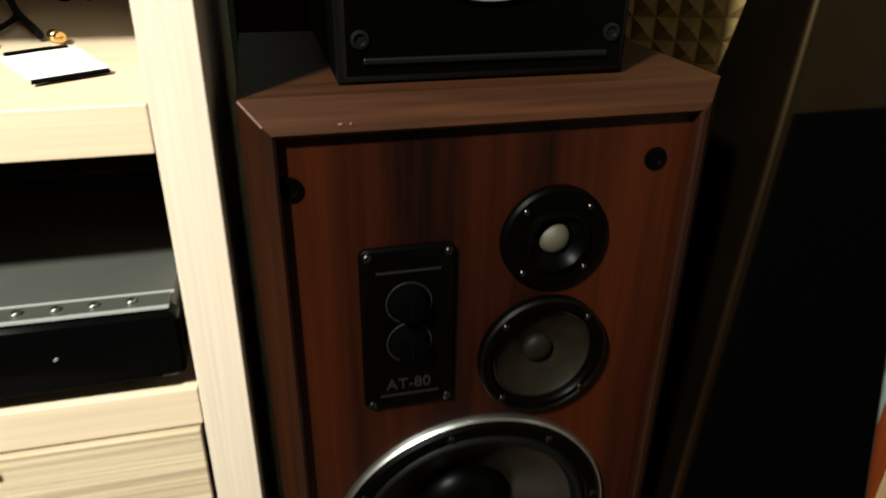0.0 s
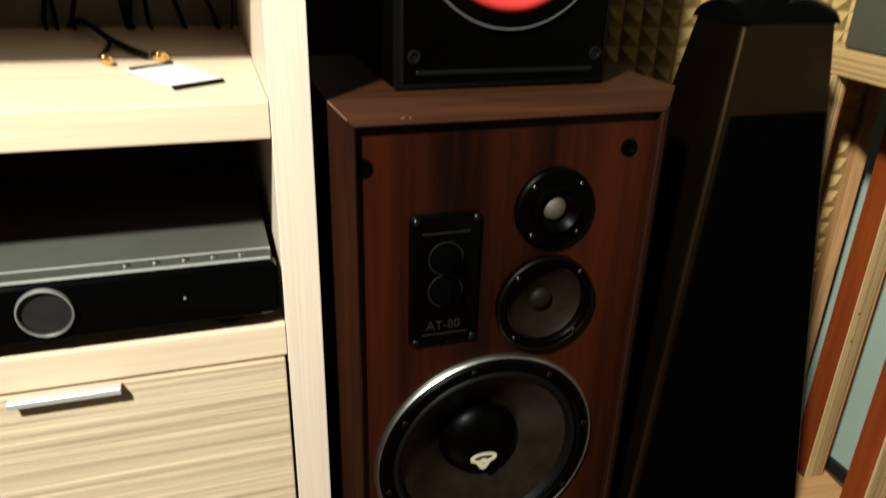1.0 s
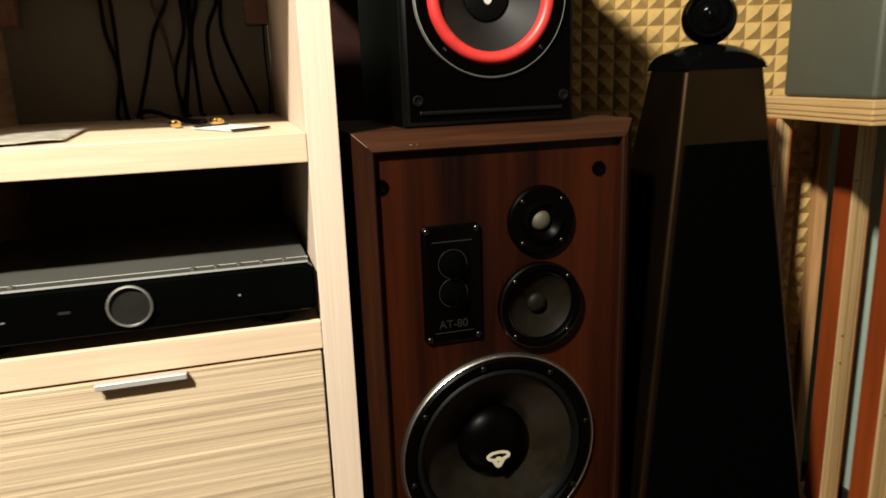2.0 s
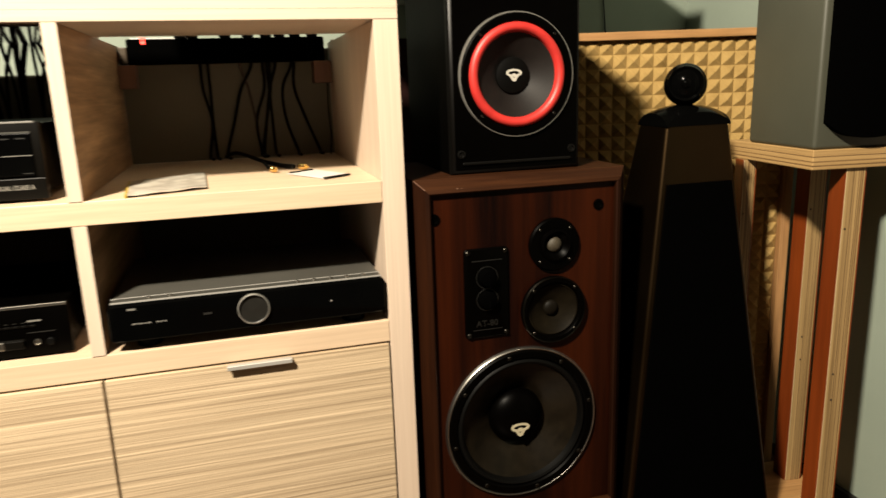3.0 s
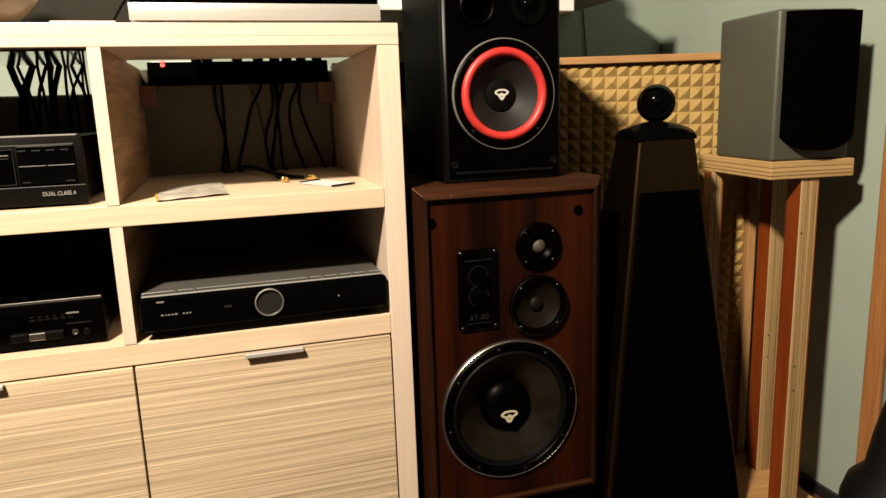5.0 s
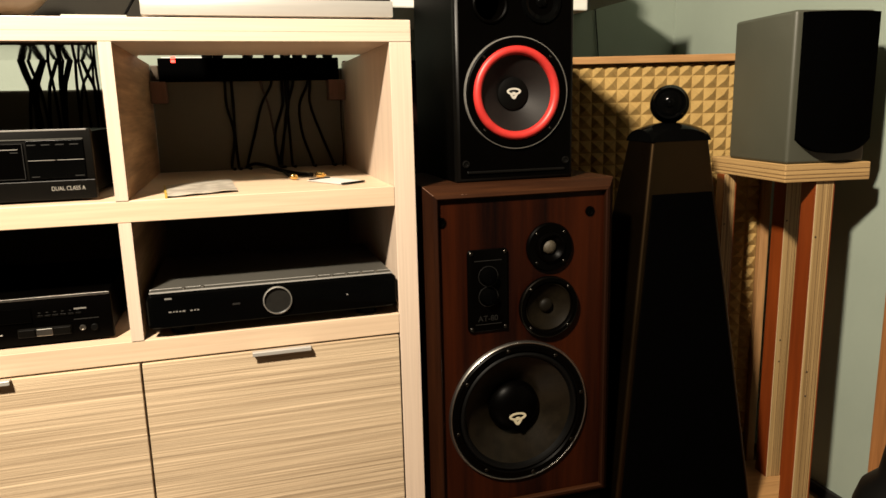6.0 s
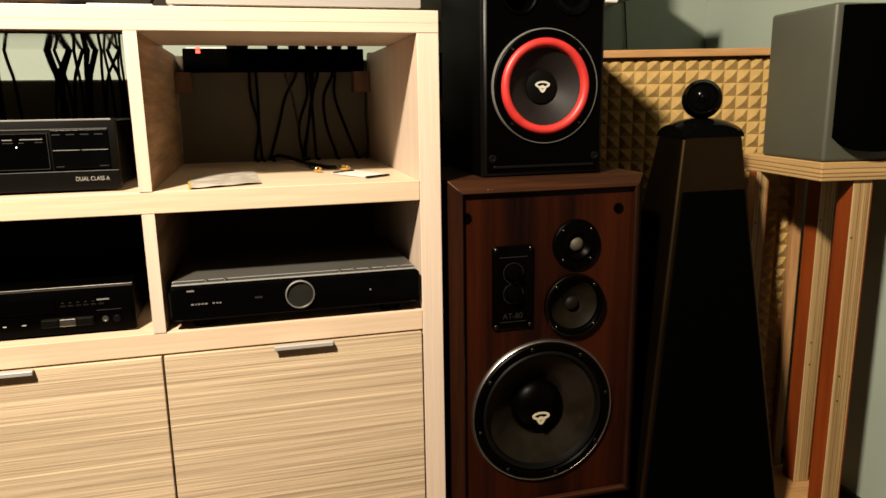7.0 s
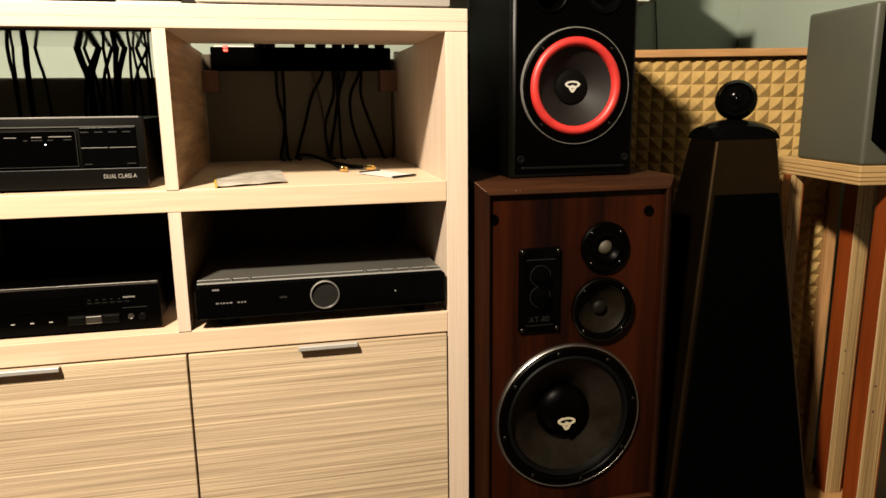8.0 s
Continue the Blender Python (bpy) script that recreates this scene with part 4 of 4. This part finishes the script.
for x0, x1 in ((-0.0995, -0.064), (0.318, 0.3595)):
    tagged(part("wood_block", box(x0, x1, 1.530, 1.5775, 1.040, 1.0903, 0.002), BLOCK), "small reddish wooden block carrying the power strip", "wood block", "wood blocks")

CABLES = (
    (0.0690, 0.0700, 0.083, 0.0715, 0), (0.0850, 0.0855, 0.084, 0.0865, 0), (0.179, 0.152, 0.132, 0.1105, 0), (0.156, 0.170, 0.180, 0.187, 1),
    (0.2053, 0.205, 0.182, 0.187, 0), (0.2204, 0.219, 0.205, 0.190, 0), (0.2328, 0.217, 0.205, 0.194, 0), (0.214, 0.216, 0.218, 0.220, 0),
    (0.2685, 0.247, 0.250, 0.271, 0), (0.2754, 0.274, 0.296, 0.322, 0))
for a, b, c, d, brown in CABLES:
    t = tube([(a, 1.560, 1.100), (a, 1.564, 1.080), (b, 1.572, 1.03), (c, 1.574, 0.96), (d, 1.573, 0.89), (d + 0.002, 1.566, 0.8775), (d + 0.006, 1.545, 0.8770)], 0.0036 if not brown else 0.003)
    tagged(part("power_cable", t, BROWN_CABLE if brown else CABLE, None, "", True), "brown mains cable hanging from the power strip" if brown else "black mains cable hanging from the power strip", "cable", "hanging cables")
tagged(part("thin_wire", tube([(0.351, 1.555, 1.05), (0.349, 1.56, 0.98), (0.352, 1.56, 0.92), (0.348, 1.56, 0.8755), (0.346, 1.54, 0.8750)], 0.0016, 6), CABLE, None, "", True), "thin black wire hanging down the back wall", "wire")


def audio_cable():
    ac = thing("audio_cable", (0.11, 1.56, 0.873), "black audio cable with two gold plugs lying on the shelf", "cable")
    part("jacket", tube([(-0.004, 0.010, 0.006), (0.016, -0.02, 0.016), (0.040, -0.08, 0.014), (0.070, -0.165, 0.008), (0.105, -0.250, 0.005), (0.125, -0.308, 0.007)], 0.0042), CABLE, ac, "", True)
    part("tail", tube([(0.062, -0.140, 0.009), (0.074, -0.20, 0.006), (0.076, -0.318, 0.007)], 0.003), CABLE, ac, "", True)
    for x, y, a in ((0.080, -0.335, 20), (0.135, -0.318, 35)):
        p = lathe([(0, 0), (0.0045, 0), (0.0058, 0.004), (0.0058, 0.013), (0.0048, 0.014), (0.0048, 0.020), (0.002, 0.0205), (0.002, 0.027), (0, 0.028)], 0, 0, 0, 20)
        p.transform(Matrix.Scale(1.05, 4))
        p.transform(pose(x, y + 0.012, 0.0066, 0, 0, a))
        part("plug", p, GOLD, ac, "gold plated plug", True)
    return ac


audio_cable()

# cables behind the amplifier, hanging in crossing bundles
SIGNAL_CABLES = ((-0.456, -0.486, 0.0040), (-0.445, -0.482, 0.0030), (-0.424, -0.459, 0.0050), (-0.419, -0.455, 0.0040), (-0.406, -0.425, 0.0035), (-0.331, -0.340, 0.0045),
    (-0.325, -0.334, 0.0045), (-0.315, -0.321, 0.0035), (-0.284, -0.342, 0.0035), (-0.286, -0.333, 0.0040), (-0.277, -0.294, 0.0035), (-0.279, -0.328, 0.0035),
    (-0.257, -0.305, 0.0040), (-0.254, -0.282, 0.0035), (-0.247, -0.280, 0.0035), (-0.235, -0.277, 0.0040), (-0.230, -0.272, 0.0035), (-0.224, -0.248, 0.0035),
    (-0.220, -0.232, 0.0030), (-0.215, -0.211, 0.0040), (-0.187, -0.239, 0.0030), (-0.188, -0.204, 0.0030), (-0.192, -0.213, 0.0030))
rnd = random.Random(11)
for a, c, r in SIGNAL_CABLES:
    d = c + 0.35 * (c - a)
    d = max(-0.56, min(-0.135, d))
    j = rnd.uniform(-0.006, 0.006)
    t = tube([(a, 1.352, 1.190), (a, 1.371, 1.188), (a, 1.384, 1.172), (a, 1.388, 1.140), (a * 0.5 + c * 0.5, 1.44, 1.105), (c, 1.50, 1.07), (d, 1.545, 0.98), (d, 1.555, 0.92), (d + j, 1.54, 0.885), (d + j, 1.50, 0.8776)], r, 6, 3)
    tagged(part("signal_cable", t, CABLE, None, "", True), "black signal cable in a tangled bundle behind the amplifier", "cable", "tangled cables")

# ---- papers on the shelf ----
def flat_sheet(corners, z, thick, n=8, wave=0.0):
    bm = bmesh.new()
    P = [Vector((*c, 0)) for c in corners]
    up, dn = {}, {}
    for i in range(n + 1):
        for j in range(n + 1):
            u, v = i / n, j / n
            q = P[0] * (1 - u) * (1 - v) + P[1] * u * (1 - v) + P[2] * u * v + P[3] * (1 - u) * v
            h = z + wave * (0.5 + 0.5 * noise.noise((q.x * 28, q.y * 28, 3.1)))
            up[i, j], dn[i, j] = bm.verts.new((q.x, q.y, h + thick)), bm.verts.new((q.x, q.y, h))
    for i in range(n):
        for j in range(n):
            bm.faces.new((up[i, j], up[i + 1, j], up[i + 1, j + 1], up[i, j + 1]))
            bm.faces.new((dn[i, j], dn[i, j + 1], dn[i + 1, j + 1], dn[i + 1, j]))
    edge = [(i, 0) for i in range(n + 1)] + [(n, j) for j in range(1, n + 1)] + [(i, n) for i in range(n - 1, -1, -1)] + [(0, j) for j in range(n - 1, 0, -1)]
    for k in range(len(edge)):
        a, b = edge[k], edge[(k + 1) % len(edge)]
        bm.faces.new((up[a], up[b], dn[b], dn[a]))
    return bm


lf = thing("leaflet", (0, 0, 0.8732), "crumpled printed leaflet in a clear sleeve on the shelf", "leaflet")
part("sleeve", flat_sheet([(-0.038, 1.003), (0.078, 1.046), (0.066, 1.275), (-0.057, 1.200)], 0.0004, 0.0012, 10, 0.006), LEAFLET, lf, "", True)
part("spine", flat_sheet([(-0.042, 1.003), (-0.0385, 1.004), (-0.0575, 1.200), (-0.061, 1.199)], 0.0005, 0.004, 4), YELLOW, lf, "yellow spine")
cd = thing("white_card", (0, 0, 0.8732), "white card with two black clip strips on the shelf", "card")
part("sheet", flat_sheet([(0.273, 1.068), (0.323, 1.102), (0.272, 1.218), (0.216, 1.176)], 0.0004, 0.0010, 6, 0.0015), PAPER, cd, "", True)
part("strip", flat_sheet([(0.272, 1.062), (0.322, 1.095), (0.320, 1.103), (0.270, 1.070)], 0.0022, 0.0018, 3), BLACK, cd, "black strip")
part("strip", flat_sheet([(0.223, 1.176), (0.268, 1.208), (0.266, 1.216), (0.221, 1.184)], 0.0022, 0.0018, 3), BLACK, cd, "black strip")

# ---- on top of the cabinet ----
def silver_unit():
    su = thing("silver_turntable_base", (0.161, 1.03, 1.1712), "silver fronted hi-fi unit standing on the cabinet", "hi-fi unit")
    W = 0.215
    part("plinth", box(-W, W, 0.0, 0.328, 0.0072, 0.036, 0.002), SILVER_PAINT, su, "silver painted plinth", True)
    part("body", box(-W + 0.003, W - 0.003, 0.004, 0.328, 0.0365, 0.140, 0.002), BLACK, su, "", True)
    for sx in (-0.17, 0.17):
        for y in (0.03, 0.29):
            part("foot", lathe([(0.018, 0), (0.018, 0.006), (0, 0.007)], sx, y, 0.0, 20, "z"), RUBBER, su, "", True)
    return su


silver_unit()
def ceramic_bowl():
    """A glazed bowl lying on its side, its mouth turned up and away from the silver unit."""
    bm = lathe([(0, 0), (0.045, 0.0), (0.060, 0.008), (0.076, 0.030), (0.086, 0.060), (0.091, 0.092), (0.094, 0.096), (0.091, 0.098), (0.083, 0.092), (0.077, 0.060), (0.055, 0.014), (0, 0.010)], 0, 0, 0, 56, "z")
    bm.transform(pose(0, 0, 0, 35, -50, 0))
    bm.transform(Matrix.Translation((-0.183 - max(v.co.x for v in bm.verts), 1.12, 1.1714 - min(v.co.z for v in bm.verts))))
    return tagged(part("ceramic_bowl", bm, CERAMIC, None, "", True), "beige-brown glazed bowl lying tilted on the cabinet top", "bowl")


ceramic_bowl()
tagged(part("flat_case", box(-0.175, -0.075, 1.03, 1.13, 1.1712, 1.1775, 0.0015), BEIGE), "flat pale grey plastic case on the cabinet top", "case")
tagged(part("thin_cable", tube([(-0.090, 1.10, 1.180), (-0.084, 1.12, 1.196), (-0.070, 1.15, 1.226), (-0.062, 1.18, 1.232), (-0.060, 1.20, 1.20), (-0.060, 1.21, 1.1738)], 0.0025), CABLE, None, "", True), "thin black cable looping over the cabinet top", "cable")
tagged(part("wall_wire", tube([(1.200, 1.838, 1.39), (1.218, 1.839, 1.34), (1.227, 1.840, 1.26), (1.234, 1.839, 1.18), (1.236, 1.839, 1.10), (1.236, 1.839, 0.6), (1.236, 1.82, FLOOR + 0.002)], 0.002, 6), CABLE, None, "", True), "thin black wire running down the mint wall", "wire")

# ---- behind the loudspeakers and at the back of the cabinet top ----
tagged(part("wall_shelf", box(0.40, 0.957, 1.385, Y1 - 0.001, 1.244, 1.57, 0.004), SHELF_WHITE), "white box-section shelf fixed to the mint wall", "shelf")
tagged(part("wall_box", box(0.962, 1.19, 1.45, Y1 - 0.001, 1.302, 1.40, 0.004), BEIGE), "beige box fixed high on the mint wall", "wall box")
tagged(part("leaning_board", box(0.402, 0.80, Y1 - 0.022, Y1 - 0.002, FLOOR, 1.155, 0.002), RED_BOARD), "dark red-brown board standing against the wall", "board")
# lengthened both ways to keep lamp light off the bays' back panels
tagged(part("grey_box", box(-0.618, -0.0555, 1.288, 1.354, 1.1712, 1.250, 0.003), OLIVE), "dark grey-brown box at the back of the cabinet top, lengthened to block light", "box")

# ---- black rounded bag by the door ----
tagged(part("black_bag", lathe([(0, 0), (0.105, 0.0), (0.120, 0.03), (0.125, 0.15), (0.118, 0.27), (0.108, 0.305), (0.080, 0.335), (0.070, 0.40), (0.056, 0.465), (0.035, 0.52), (0, 0.535)], 1.272, 0.618, FLOOR, 40, "z"), LEATHER, None, "", True), "black soft bag with a narrow neck standing by the door", "bag")

# ---- floor planks ----
fl = structure("floor", box(X0 - 0.12, X1 + 0.12, Y0 - 0.12, Y1 + 0.12, FLOOR - 0.1, FLOOR - 0.004), PLANK, "brown laminate plank floor")
plank_mesh = None
for k in range(29):
    x = X0 + 0.06 + 0.121 * k
    if plank_mesh is None:
        first = part("plank", box(-0.0596, 0.0596, Y0, Y1, -0.0039, 0.0, 0.0008, 1), PLANK, fl)
        plank_mesh = first.data
    else:
        first = new("plank", plank_mesh)
        first.parent = fl
    first.location = (x, 0, FLOOR)
